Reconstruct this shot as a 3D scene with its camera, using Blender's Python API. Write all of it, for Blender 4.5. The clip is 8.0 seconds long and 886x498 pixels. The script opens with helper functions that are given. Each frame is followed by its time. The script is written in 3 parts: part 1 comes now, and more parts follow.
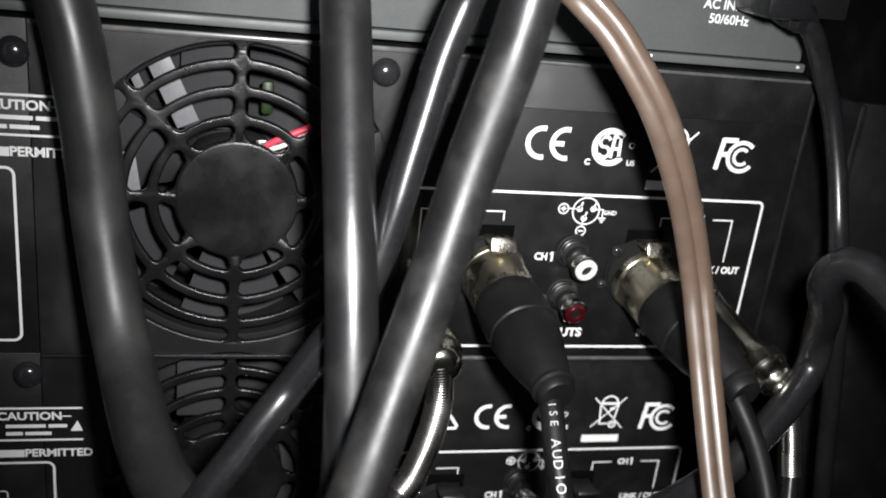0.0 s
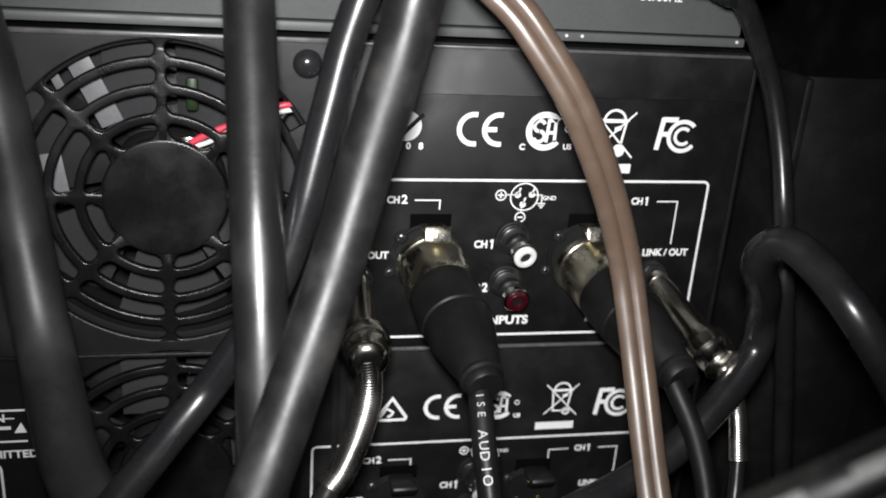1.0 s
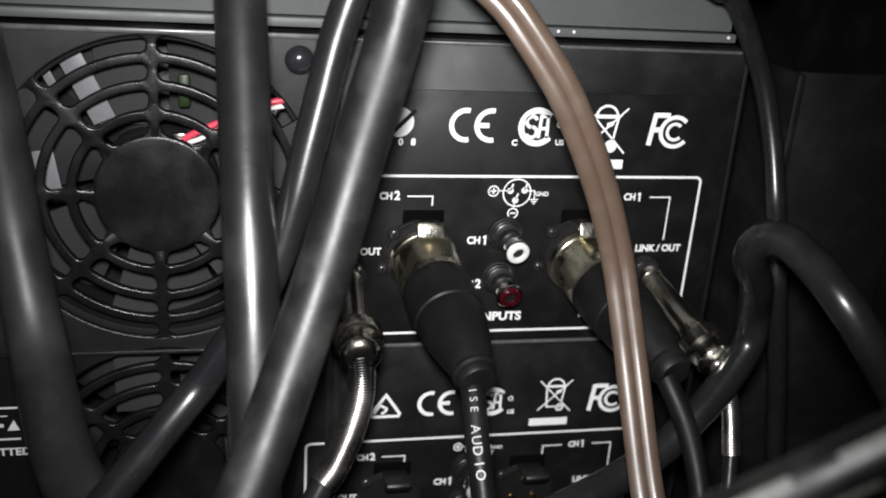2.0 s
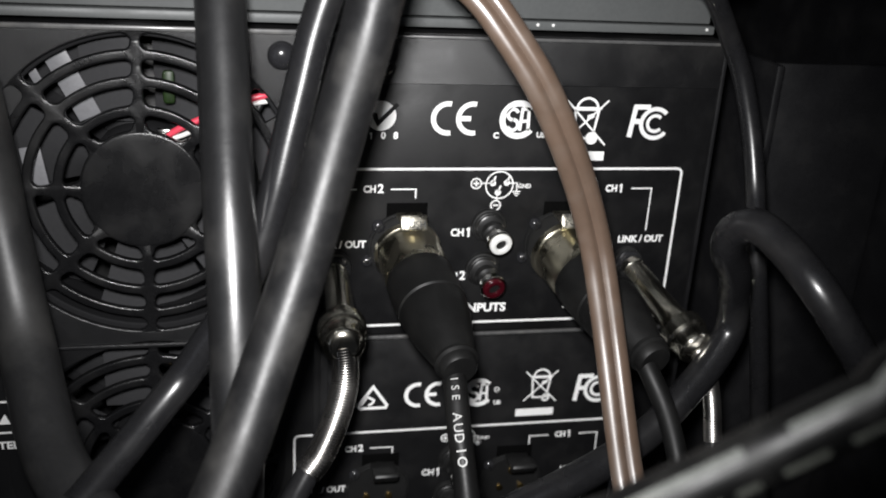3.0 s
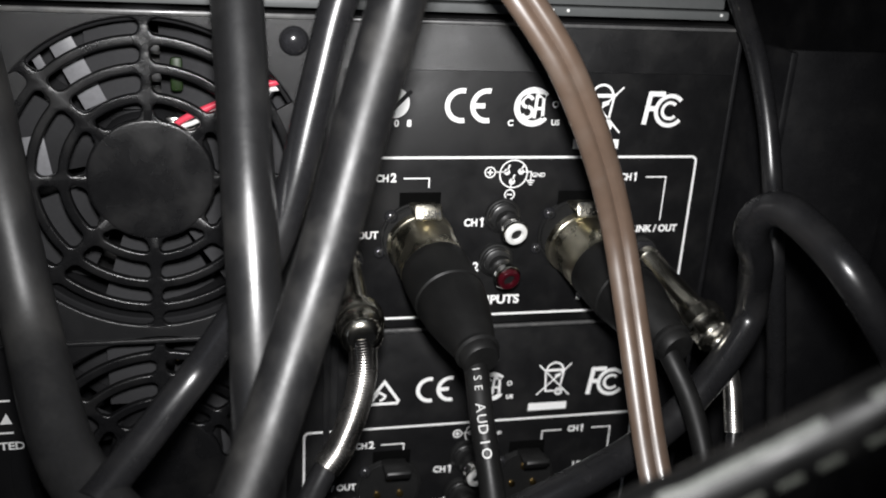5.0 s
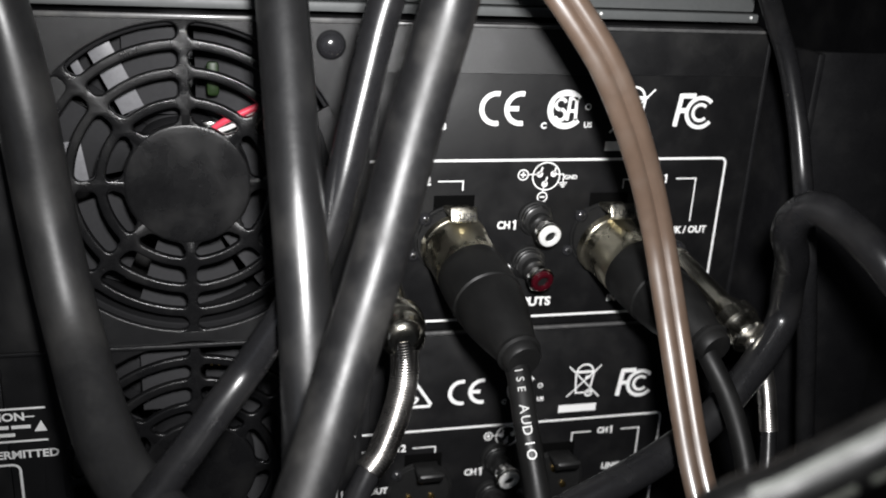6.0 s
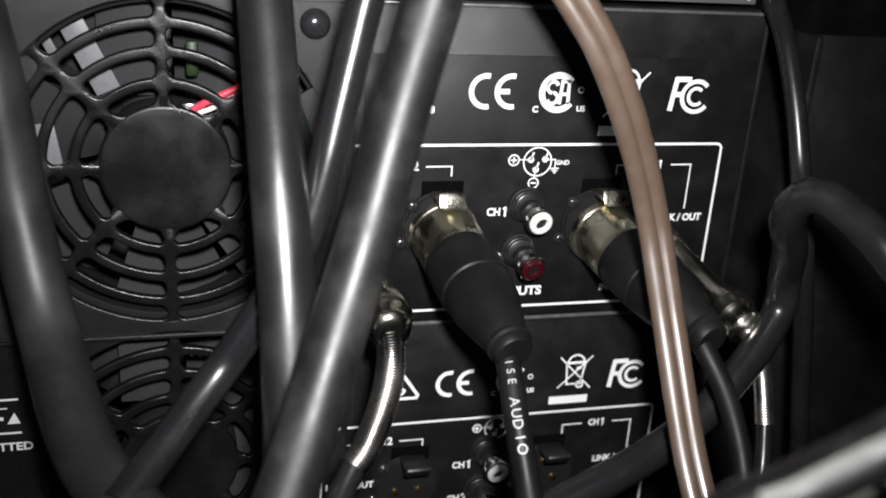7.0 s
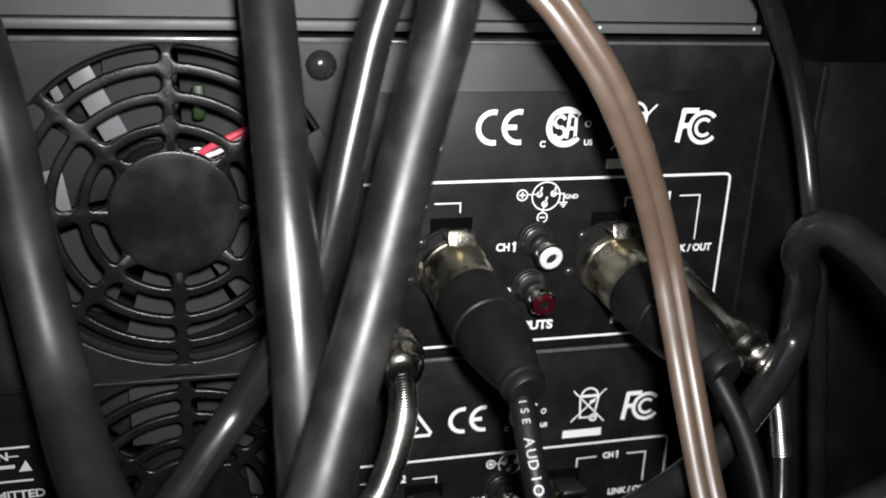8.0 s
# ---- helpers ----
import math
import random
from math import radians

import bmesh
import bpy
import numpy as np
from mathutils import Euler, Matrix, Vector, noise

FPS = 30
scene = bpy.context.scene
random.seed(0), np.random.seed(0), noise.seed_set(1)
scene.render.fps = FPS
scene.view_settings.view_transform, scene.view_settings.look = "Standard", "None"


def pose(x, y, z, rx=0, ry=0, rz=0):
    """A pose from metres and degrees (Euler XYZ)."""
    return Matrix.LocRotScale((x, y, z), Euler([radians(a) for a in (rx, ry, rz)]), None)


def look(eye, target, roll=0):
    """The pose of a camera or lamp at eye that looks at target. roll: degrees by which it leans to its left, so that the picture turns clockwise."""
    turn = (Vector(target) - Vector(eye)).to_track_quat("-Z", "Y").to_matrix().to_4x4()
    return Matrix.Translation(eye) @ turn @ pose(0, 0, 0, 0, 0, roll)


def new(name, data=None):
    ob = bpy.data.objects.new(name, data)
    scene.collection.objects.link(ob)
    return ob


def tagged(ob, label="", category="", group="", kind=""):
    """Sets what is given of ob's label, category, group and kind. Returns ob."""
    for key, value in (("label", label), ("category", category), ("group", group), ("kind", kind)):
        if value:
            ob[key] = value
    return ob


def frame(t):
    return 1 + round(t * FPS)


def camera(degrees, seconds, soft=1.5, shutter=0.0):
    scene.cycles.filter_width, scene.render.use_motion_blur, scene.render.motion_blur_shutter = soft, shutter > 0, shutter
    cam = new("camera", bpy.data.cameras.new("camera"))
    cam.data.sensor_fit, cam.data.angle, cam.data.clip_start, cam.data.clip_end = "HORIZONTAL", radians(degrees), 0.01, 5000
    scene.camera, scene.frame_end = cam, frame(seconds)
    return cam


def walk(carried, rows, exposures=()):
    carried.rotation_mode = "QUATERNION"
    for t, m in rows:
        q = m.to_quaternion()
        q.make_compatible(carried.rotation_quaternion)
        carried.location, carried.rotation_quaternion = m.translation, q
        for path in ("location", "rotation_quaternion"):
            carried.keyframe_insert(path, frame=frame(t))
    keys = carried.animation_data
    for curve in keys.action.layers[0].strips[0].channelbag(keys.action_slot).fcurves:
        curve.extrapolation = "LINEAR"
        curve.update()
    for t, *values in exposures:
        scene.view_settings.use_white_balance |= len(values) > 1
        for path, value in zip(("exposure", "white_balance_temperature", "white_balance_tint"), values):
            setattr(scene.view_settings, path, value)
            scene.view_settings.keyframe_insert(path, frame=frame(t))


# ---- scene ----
cam = camera(50.0, 8.0, soft=1.8)
cam.data.dof.use_dof, cam.data.dof.focus_distance, cam.data.dof.aperture_fstop = True, 0.25, 13.0
PATH = [
    (0, (-0.00502, -0.24907, 0.12961), (0.05205, -0.02154, 0.04314), 6.61),
    (0.5, (0.01386, -0.24714, 0.13213), (0.06927, -0.02110, 0.04083), 5.18),
    (1, (0.02105, -0.25076, 0.13268), (0.07102, -0.02341, 0.04150), 4.18),
    (2.3, (0.02280, -0.25239, 0.13109), (0.07428, -0.02502, 0.04078), 3.91),
    (2.5, (0.02563, -0.25526, 0.13133), (0.07621, -0.02735, 0.04189), 3.48),
    (3, (0.02645, -0.25665, 0.13049), (0.07684, -0.02913, 0.03996), 3.46),
    (3.5, (0.03016, -0.25846, 0.13023), (0.07993, -0.03021, 0.04122), 2.89),
    (4, (0.03037, -0.25655, 0.13039), (0.08094, -0.02825, 0.04194), 2.83),
    (4.5, (0.02685, -0.25404, 0.12832), (0.07844, -0.02612, 0.03950), 2.95),
    (5, (0.01700, -0.25137, 0.12318), (0.07347, -0.02434, 0.03503), 3.48),
    (5.2, (0.01526, -0.24856, 0.12437), (0.06981, -0.02123, 0.03579), 3.24),
    (6.5, (0.00069, -0.24996, 0.11956), (0.06270, -0.02329, 0.03426), 3.43),
    (7, (0.00636, -0.24207, 0.11875), (0.06858, -0.01697, 0.02956), 3.69),
    (7.5, (0.00714, -0.24224, 0.12009), (0.06905, -0.01706, 0.03086), 3.43),
    (8, (0.00592, -0.23918, 0.12280), (0.06673, -0.01187, 0.03836), 2.34),
]
walk(cam, [(t, look(eye, target, roll)) for t, eye, target, roll in PATH]
, exposures=((0.0, 0.36), (0.5, 0.06), (1.2, -0.03), (5.0, -0.02), (6.5, 0.2), (7.2, 0.22), (8.0, 0.14)))

LAMP_AT, LAMP_TO = (0.019, -0.248, 0.15), (0.07, 0.0, 0.045)
LAMP_POWER, LAMP_RADIUS, LAMP_CONE = 5.0, 0.009, 70.0

# ---------- world, lamp ----------
MM = 0.001
world = bpy.data.worlds.new("world")
world.use_nodes = True
world.node_tree.nodes["Background"].inputs[0].default_value = (0.6, 0.65, 0.75, 1)
world.node_tree.nodes["Background"].inputs[1].default_value = 0.3
scene.world = world
scene.view_settings.exposure = 0.0

lamp_data = bpy.data.lights.new("camera_lamp", "SPOT")
lamp_data.energy, lamp_data.shadow_soft_size, lamp_data.color = LAMP_POWER, LAMP_RADIUS, (1.0, 0.993, 0.995)
lamp_data.spot_size, lamp_data.spot_blend = radians(LAMP_CONE), 1.0
lamp = new("camera_lamp", lamp_data)
lamp.matrix_world = look(LAMP_AT, LAMP_TO)


# ---------- materials ----------
def material(name, colour, rough=0.5, metal=0.0, grain=0.0, grain_scale=900.0, bump=0.0, bump_scale=1500.0,
             wear=0.0, wear_scale=60.0, spec=0.5, coat=0.0, stretch=None, rough_var=0.12):
    m = bpy.data.materials.new(name)
    m.use_nodes = True
    t = m.node_tree
    b = t.nodes["Principled BSDF"]
    b.inputs["Metallic"].default_value = metal
    b.inputs["Specular IOR Level"].default_value = spec
    b.inputs["Coat Weight"].default_value = coat
    b.inputs["Coat Roughness"].default_value = 0.15
    where = t.nodes.new("ShaderNodeTexCoord").outputs["Object"]
    if stretch:
        mp = t.nodes.new("ShaderNodeMapping")
        mp.inputs["Scale"].default_value = stretch
        t.links.new(where, mp.inputs["Vector"])
        where = mp.outputs["Vector"]

    def noise_at(scale, detail):
        n = t.nodes.new("ShaderNodeTexNoise")
        n.inputs["Scale"].default_value, n.inputs["Detail"].default_value = scale, detail
        t.links.new(where, n.inputs["Vector"])
        return n.outputs["Fac"]

    fine, broad = noise_at(grain_scale, 3.0), noise_at(wear_scale, 5.0)
    mix = t.nodes.new("ShaderNodeMix")
    mix.data_type = "RGBA"
    lo = [max(0.0, c * (1 - grain)) for c in colour]
    hi = [min(1.0, c * (1 + grain)) for c in colour]
    mix.inputs["A"].default_value, mix.inputs["B"].default_value = (*lo, 1), (*hi, 1)
    t.links.new(fine, mix.inputs["Factor"])
    out = mix.outputs["Result"]
    if wear:
        ramp = t.nodes.new("ShaderNodeMapRange")
        ramp.inputs["From Min"].default_value, ramp.inputs["From Max"].default_value = 0.5, 0.75
        t.links.new(broad, ramp.inputs["Value"])
        mul = t.nodes.new("ShaderNodeMath")
        mul.operation = "MULTIPLY"
        mul.inputs[1].default_value = wear
        t.links.new(ramp.outputs["Result"], mul.inputs[0])
        dust = t.nodes.new("ShaderNodeMix")
        dust.data_type = "RGBA"
        dust.inputs["B"].default_value = (0.22, 0.21, 0.19, 1)
        t.links.new(mul.outputs[0], dust.inputs["Factor"])
        t.links.new(out, dust.inputs["A"])
        out = dust.outputs["Result"]
    t.links.new(out, b.inputs["Base Color"])
    r = t.nodes.new("ShaderNodeMapRange")
    r.inputs["From Min"].default_value, r.inputs["From Max"].default_value = 0.3, 0.7
    r.inputs["To Min"].default_value, r.inputs["To Max"].default_value = max(0.02, rough - rough_var), min(1, rough + rough_var)
    t.links.new(broad, r.inputs["Value"])
    t.links.new(r.outputs["Result"], b.inputs["Roughness"])
    if bump:
        bp = t.nodes.new("ShaderNodeBump")
        bp.inputs["Strength"].default_value, bp.inputs["Distance"].default_value = bump, 0.0002
        t.links.new(noise_at(bump_scale, 4.0), bp.inputs["Height"])
        t.links.new(bp.outputs["Normal"], b.inputs["Normal"])
    return m


M_SHEET = material("black powder coat", (0.009, 0.009, 0.0096), 0.4, grain=0.6, grain_scale=2200, bump=0.5, bump_scale=4200, wear=0.04)
M_PLATE = material("satin black print plate", (0.0065, 0.0065, 0.007), 0.5, grain=0.25, bump=0.05, wear=0.02, wear_scale=90, spec=0.28)
M_GRILLE = material("black painted grille", (0.0065, 0.0065, 0.007), 0.27, grain=0.6, grain_scale=2400, bump=0.3, bump_scale=4500, wear=0.03, spec=0.55)
M_PRINT = material("white silk-screen ink", (0.9, 0.9, 0.89), 0.5, grain=0.05)
M_GREY = material("grey painted steel", (0.105, 0.11, 0.11), 0.5, grain=0.12, bump=0.12, wear=0.06)
M_RUBBER = material("black cable jacket", (0.012, 0.012, 0.013), 0.28, grain=0.3, bump=0.08, bump_scale=700, wear=0.04, wear_scale=70, spec=0.65, rough_var=0.06)
M_RUBBER_MATTE = material("dull black cable jacket", (0.011, 0.011, 0.0115), 0.37, grain=0.3, bump=0.12, bump_scale=800, wear=0.06, wear_scale=60, spec=0.95, rough_var=0.08)
M_BOOT = material("matte black rubber boot", (0.006, 0.006, 0.006), 0.5, grain=0.3, bump=0.1, wear=0.02, spec=0.28)
M_BROWN = material("translucent brown speaker wire", (0.108, 0.073, 0.053), 0.36, grain=0.18, grain_scale=300, bump=0.05, wear=0.12, wear_scale=120, coat=0.9, spec=0.9, rough_var=0.06)
M_NICKEL = material("aged nickel shell", (0.62, 0.58, 0.46), 0.3, metal=1.0, grain=0.12, wear=0.1, wear_scale=120)
M_CHROME = material("chrome", (0.8, 0.79, 0.76), 0.14, metal=1.0, grain=0.05, rough_var=0.06)
M_SPRING = material("braided steel jacket", (0.8, 0.77, 0.73), 0.27, metal=1.0, grain=0.1)
M_SCREW = material("black oxide screw", (0.02, 0.02, 0.022), 0.16, grain=0.2, spec=0.7, rough_var=0.05)
M_DARK = material("black plastic socket", (0.012, 0.012, 0.012), 0.4, grain=0.2)
M_WHITE = material("white plastic insert", (0.8, 0.8, 0.78), 0.4, grain=0.03)
M_RED = material("red plastic insert", (0.04, 0.003, 0.006), 0.12, grain=0.1)
M_FAN = material("dark grey plastic fan", (0.04, 0.04, 0.042), 0.8, grain=0.15, spec=0.12)
M_FAN_BLACK = material("black plastic fan frame", (0.012, 0.012, 0.013), 0.8, grain=0.2, spec=0.15)
M_PCB = material("green circuit board", (0.011, 0.026, 0.005), 0.5, grain=0.5, grain_scale=250)
M_WIRE_RED = material("red wire", (0.7, 0.06, 0.1), 0.35, grain=0.05)
M_WIRE_WHITE = material("white wire", (0.75, 0.74, 0.72), 0.4, grain=0.05)
M_BRASS = material("brass solder dots", (0.8, 0.55, 0.2), 0.25, metal=1.0)
M_RACK = material("black rack steel", (0.008, 0.008, 0.009), 0.55, grain=0.4, bump=0.2, wear=0.03, spec=0.3)
M_HOLE = material("deep black recess", (0.002, 0.002, 0.002), 0.9, spec=0.05)
M_TAB = material("worn nickel", (0.62, 0.59, 0.5), 0.3, metal=1.0, grain=0.2, bump=1.0, bump_scale=420, wear=0.1, wear_scale=300)
M_DIM_PRINT = material("faded grey cable print", (0.11, 0.115, 0.1), 0.6, grain=0.6, grain_scale=400)
M_SCUFFED = material("scuffed black cable jacket", (0.009, 0.009, 0.0095), 0.45, grain=0.4, bump=0.2, bump_scale=900, wear=0.1, wear_scale=80, spec=0.5, rough_var=0.12)
M_PALE = material("pale grey plastic", (0.19, 0.19, 0.2), 0.45, grain=0.2)
M_LEAD_PRINT = material("pale grey lead print", (0.42, 0.42, 0.41), 0.5, grain=0.15)
M_PALE_STRIP = material("pale cable strip", (0.13, 0.135, 0.125), 0.5, grain=0.4, grain_scale=500)
# worn edge, with the lamp light it catches put into the paler colour
M_LIT_EDGE = material("worn steel edge with caught light", (0.09, 0.09, 0.09), 0.36, grain=0.4, wear=0.3, wear_scale=160, spec=0.7)
M_CHARCOAL = material("charcoal cable jacket", (0.018, 0.018, 0.0185), 0.4, grain=0.3, bump=0.12, bump_scale=800, wear=0.08, wear_scale=50, spec=0.55, rough_var=0.1)
M_NEAR = material("worn black cable jacket", (0.005, 0.005, 0.005), 0.45, grain=0.4, bump=0.1, bump_scale=600, wear=0.06, wear_scale=120, spec=0.4)
M_ROOM = material("dark room wall", (0.05, 0.05, 0.052), 0.8, grain=0.2, bump=0.2)


# ---------- builders (millimetres) ----------
def link_mesh(name, bm, mat, parent=None, smooth=True):
    me = bpy.data.meshes.new(name)
    bmesh.ops.recalc_face_normals(bm, faces=bm.faces)
    bm.to_mesh(me)
    bm.free()
    me.materials.append(mat)
    if smooth:
        for p in me.polygons:
            p.use_smooth = True
        me.set_sharp_from_angle(angle=radians(38))
    ob = new(name, me)
    if parent:
        ob.parent = parent
        ob.matrix_parent_inverse = parent.matrix_world.inverted()
    return ob


def part(name, bm, mat, parent, label=""):
    return tagged(link_mesh(name, bm, mat, parent), label)


def thing(name, label, category, at=(0, 0, 0), group="", kind=""):
    ob = new(name)
    ob.empty_display_size = 0.01
    ob.location = [c * MM for c in at]
    bpy.context.view_layer.update()
    return tagged(ob, label, category, group, kind)


def box(x0, x1, y0, y1, z0, z1, bevel=0.0, bm=None):
    bm = bm or bmesh.new()
    c = Matrix.Translation(((x0 + x1) / 2 * MM, (y0 + y1) / 2 * MM, (z0 + z1) / 2 * MM))
    got = bmesh.ops.create_cube(bm, size=1, matrix=c @ Matrix.Diagonal((abs(x1 - x0) * MM, abs(y1 - y0) * MM, abs(z1 - z0) * MM, 1)))
    if bevel:
        es = list({e for v in got["verts"] for e in v.link_edges})
        bmesh.ops.bevel(bm, geom=es, offset=bevel * MM, segments=2, affect="EDGES", profile=0.5)
    return bm


def spline(points, step=1.5):
    P = [Vector(p) for p in points]
    P = [P[0] * 2 - P[1]] + P + [P[-1] * 2 - P[-2]]
    out = []
    for a, b, c, d in zip(P, P[1:], P[2:], P[3:]):
        n = max(2, int((c - b).length / step))
        for i in range(n):
            t = i / n
            out.append(0.5 * (2 * b + (c - a) * t + (2 * a - 5 * b + 4 * c - d) * t * t + (3 * b - a - 3 * c + d) * t ** 3))
    return out + [P[-2]]


def sweep(points, profile, step=1.5, up=(0, 0, 1), smooth_path=True):
    """A profile [(u, v), ...] carried along a line; profile may be a function of the length gone."""
    pts = spline(points, step) if smooth_path else [Vector(p) for p in points]
    bm = bmesh.new()
    side = None
    rings, gone = [], 0.0
    for i, p in enumerate(pts):
        d = (pts[min(i + 1, len(pts) - 1)] - pts[max(i - 1, 0)]).normalized()
        if side is None:
            side = d.cross(Vector(up))
            if side.length < 0.1:
                side = d.cross(Vector((1, 0, 0)))
        side = (side - d * side.dot(d)).normalized()
        other = d.cross(side)
        if i:
            gone += (p - pts[i - 1]).length
        shape = profile(gone) if callable(profile) else profile
        rings.append([bm.verts.new((p + side * u + other * v) * MM) for u, v in shape])
    for a, b in zip(rings, rings[1:]):
        n = len(a)
        for k in range(n):
            bm.faces.new((a[k], a[(k + 1) % n], b[(k + 1) % n], b[k]))
    bm.faces.new(rings[0])
    bm.faces.new(rings[-1][::-1])
    return bm


def ring_profile(r, n=20):
    return [(r * math.cos(2 * math.pi * k / n), r * math.sin(2 * math.pi * k / n)) for k in range(n)]


def tube(points, r, n=20, step=2.0):
    return sweep(points, ring_profile(r, n), step)


def lathe(profile, base, toward, n=40):
    """Rings of (length along the axis, radius) round the line from base toward a point."""
    base, toward = Vector(base), Vector(toward)
    turn = (toward - base).to_track_quat("Z", "Y").to_matrix()
    bm = bmesh.new()
    rings = []
    for s, r in profile:
        rings.append([bm.verts.new((base + turn @ Vector((r * math.cos(2 * math.pi * k / n), r * math.sin(2 * math.pi * k / n), s))) * MM) for k in range(n)])
    for a, b in zip(rings, rings[1:]):
        for k in range(n):
            bm.faces.new((a[k], a[(k + 1) % n], b[(k + 1) % n], b[k]))
    bm.faces.new(rings[0])
    bm.faces.new(rings[-1])
    return bm


def stroke(points, width, y=-0.25, closed=False, thick=0.12, bm=None):
    """A flat printed line through (x, z) points on a panel that faces -y."""
    bm = bm or bmesh.new()
    P = [Vector((a, b)) for a, b in points]
    n = len(P)
    left, right = [], []
    for i, p in enumerate(P):
        a = P[i - 1] if i or closed else p
        b = P[(i + 1) % n] if i < n - 1 or closed else p
        d1, d2 = (p - a), (b - p)
        d1 = d1.normalized() if d1.length > 1e-6 else d2.normalized()
        d2 = d2.normalized() if d2.length > 1e-6 else d1
        t = (d1 + d2).normalized() if (d1 + d2).length > 1e-6 else d1
        k = 1 / max(0.5, t.dot(d1))
        nrm = Vector((-t.y, t.x)) * width / 2 * k
        left.append(p + nrm)
        right.append(p - nrm)
    def v(q, yy):
        return bm.verts.new((q.x * MM, yy * MM, q.y * MM))
    L, R = [v(q, y) for q in left], [v(q, y) for q in right]
    for i in range(n if closed else n - 1):
        j = (i + 1) % n
        bm.faces.new((L[i], L[j], R[j], R[i]))
    return bm


def arc(cx, cz, r, a0, a1, n=24, squash=1.0):
    return [(cx + r * squash * math.cos(radians(a0 + (a1 - a0) * k / n)), cz + r * math.sin(radians(a0 + (a1 - a0) * k / n))) for k in range(n + 1)]


def patch(points, y=-0.25, bm=None):
    bm = bm or bmesh.new()
    bm.faces.new([bm.verts.new((a * MM, y * MM, b * MM)) for a, b in points])
    return bm


def writing(text, height, turn, thick=0.05, weight=0.0):
    """Letters as a mesh, height in millimetres, middle at the pose turn."""
    c = bpy.data.curves.new("letters", "FONT")
    c.body, c.size, c.align_x, c.align_y = text, height * 1.37 * MM, "CENTER", "CENTER"
    c.offset, c.resolution_u = weight * MM, 4
    ob = bpy.data.objects.new("letters", c)
    scene.collection.objects.link(ob)
    me = bpy.data.meshes.new_from_object(ob.evaluated_get(bpy.context.evaluated_depsgraph_get()))
    bpy.data.objects.remove(ob)
    bm = bmesh.new()
    bm.from_mesh(me)
    bmesh.ops.transform(bm, matrix=turn, verts=bm.verts)
    bpy.data.meshes.remove(me)
    return bm


def print_text(text, x, z, height, parent, y=-0.25, squeeze=1.0, weight=0.06, lean=0.0, mat=None):
    turn = pose(x * MM, y * MM, z * MM, 90, 0, 0) @ Matrix.Diagonal((squeeze, 1, 1, 1))
    if lean:
        sh = Matrix.Identity(4)
        sh[0][1] = lean
        turn = turn @ sh
    return part("lettering", writing(text, height, turn, weight=weight), mat or M_PRINT, parent)


# ---------- plan (millimetres; x along the panels, z up from the seam between the amplifiers) ----------

FAN, HUB_R, RING_R, RIM_R = (-0.9, 47.2), 16.6, (22.0, 29.7, 36.8), 42.4
SPOKES = (0, 45, 90, 135, 180, 225, 270, 315)
AMP_PITCH = 88.6
PRINT_Y = -0.46
XLR_X, XLR_Z = (71.2, 118.4), 29.8
LETTER_AT, NEAR_R = 16.2, 4.0

# middle lines of the cables
C1 = [(-46.7, -12.9, 109.2), (-41.3, -13.9, 98.0), (-36.4, -16.7, 72.7), (-33.3, -19.6, 45.6), (-28.1, -29.9, 20.5), (-19.7, -54.3, 4.1), (-12.4, -67.6, -1.7), (-1.8, -82.3, -5.3)]
C2 = [(17.0, -19.0, 131.1), (20.0, -17.9, 114.9), (21.2, -25.8, 105.5), (22.0, -38.8, 82.5), (22.7, -52.0, 60.3), (23.5, -62.6, 38.0), (23.6, -71.3, 14.7), (22.9, -77.0, -3.4), (21.3, -83.1, -13.8)]
C3 = [(52.7, -45.3, 133.2), (50.8, -37.6, 118.7), (46.0, -41.3, 109.3), (41.9, -42.5, 97.2), (38.8, -44.3, 84.9), (35.6, -46.8, 72.4), (32.4, -49.5, 59.8), (28.2, -51.4, 47.3), (22.7, -51.6, 36.0), (16.3, -51.0, 25.4), (11.1, -51.3, 17.4), (4.4, -56.5, 10.9), (-2.7, -64.6, 5.2), (-10.6, -74.9, -0.1)]
C4 = [(57.8, -59.1, 134.1), (55.6, -61.6, 122.7), (53.3, -64.6, 113.1), (50.9, -65.4, 101.9), (47.7, -66.7, 90.6), (44.4, -68.4, 79.1), (41.1, -71.3, 67.9), (37.6, -75.0, 56.9), (33.8, -79.2, 46.3), (29.6, -84.4, 36.1), (25.6, -89.5, 26.3), (22.1, -95.2, 19.5), (17.8, -102.7, 12.5)]
C6 = [(50.5, -38.5, 134.0), (65.7, -33.9, 118.9), (73.6, -40.2, 111.5), (79.6, -42.7, 106.2), (84.3, -44.6, 100.6), (92.9, -47.1, 88.7), (100.3, -47.1, 75.6), (107.3, -45.8, 61.1), (112.5, -46.3, 46.2), (114.9, -50.7, 32.6), (116.3, -56.6, 19.7), (117.6, -69.5, -2.0), (118.4, -79.2, -14.3)]
C7 = [(145.2, -5.9, 111.7), (146.6, -11.1, 109.7), (151.7, -11.3, 105.3), (159.8, -8.1, 94.3), (165.7, -8.1, 83.3), (169.8, -11.4, 67.5), (171.0, -17.0, 52.2), (169.3, -24.3, 41.1), (170.5, -27.5, 28.3), (176.8, -25.6, 4.7), (182.9, -23.6, -20.6), (189.5, -23.4, -53.6), (204.0, -14.3, -97.7)]
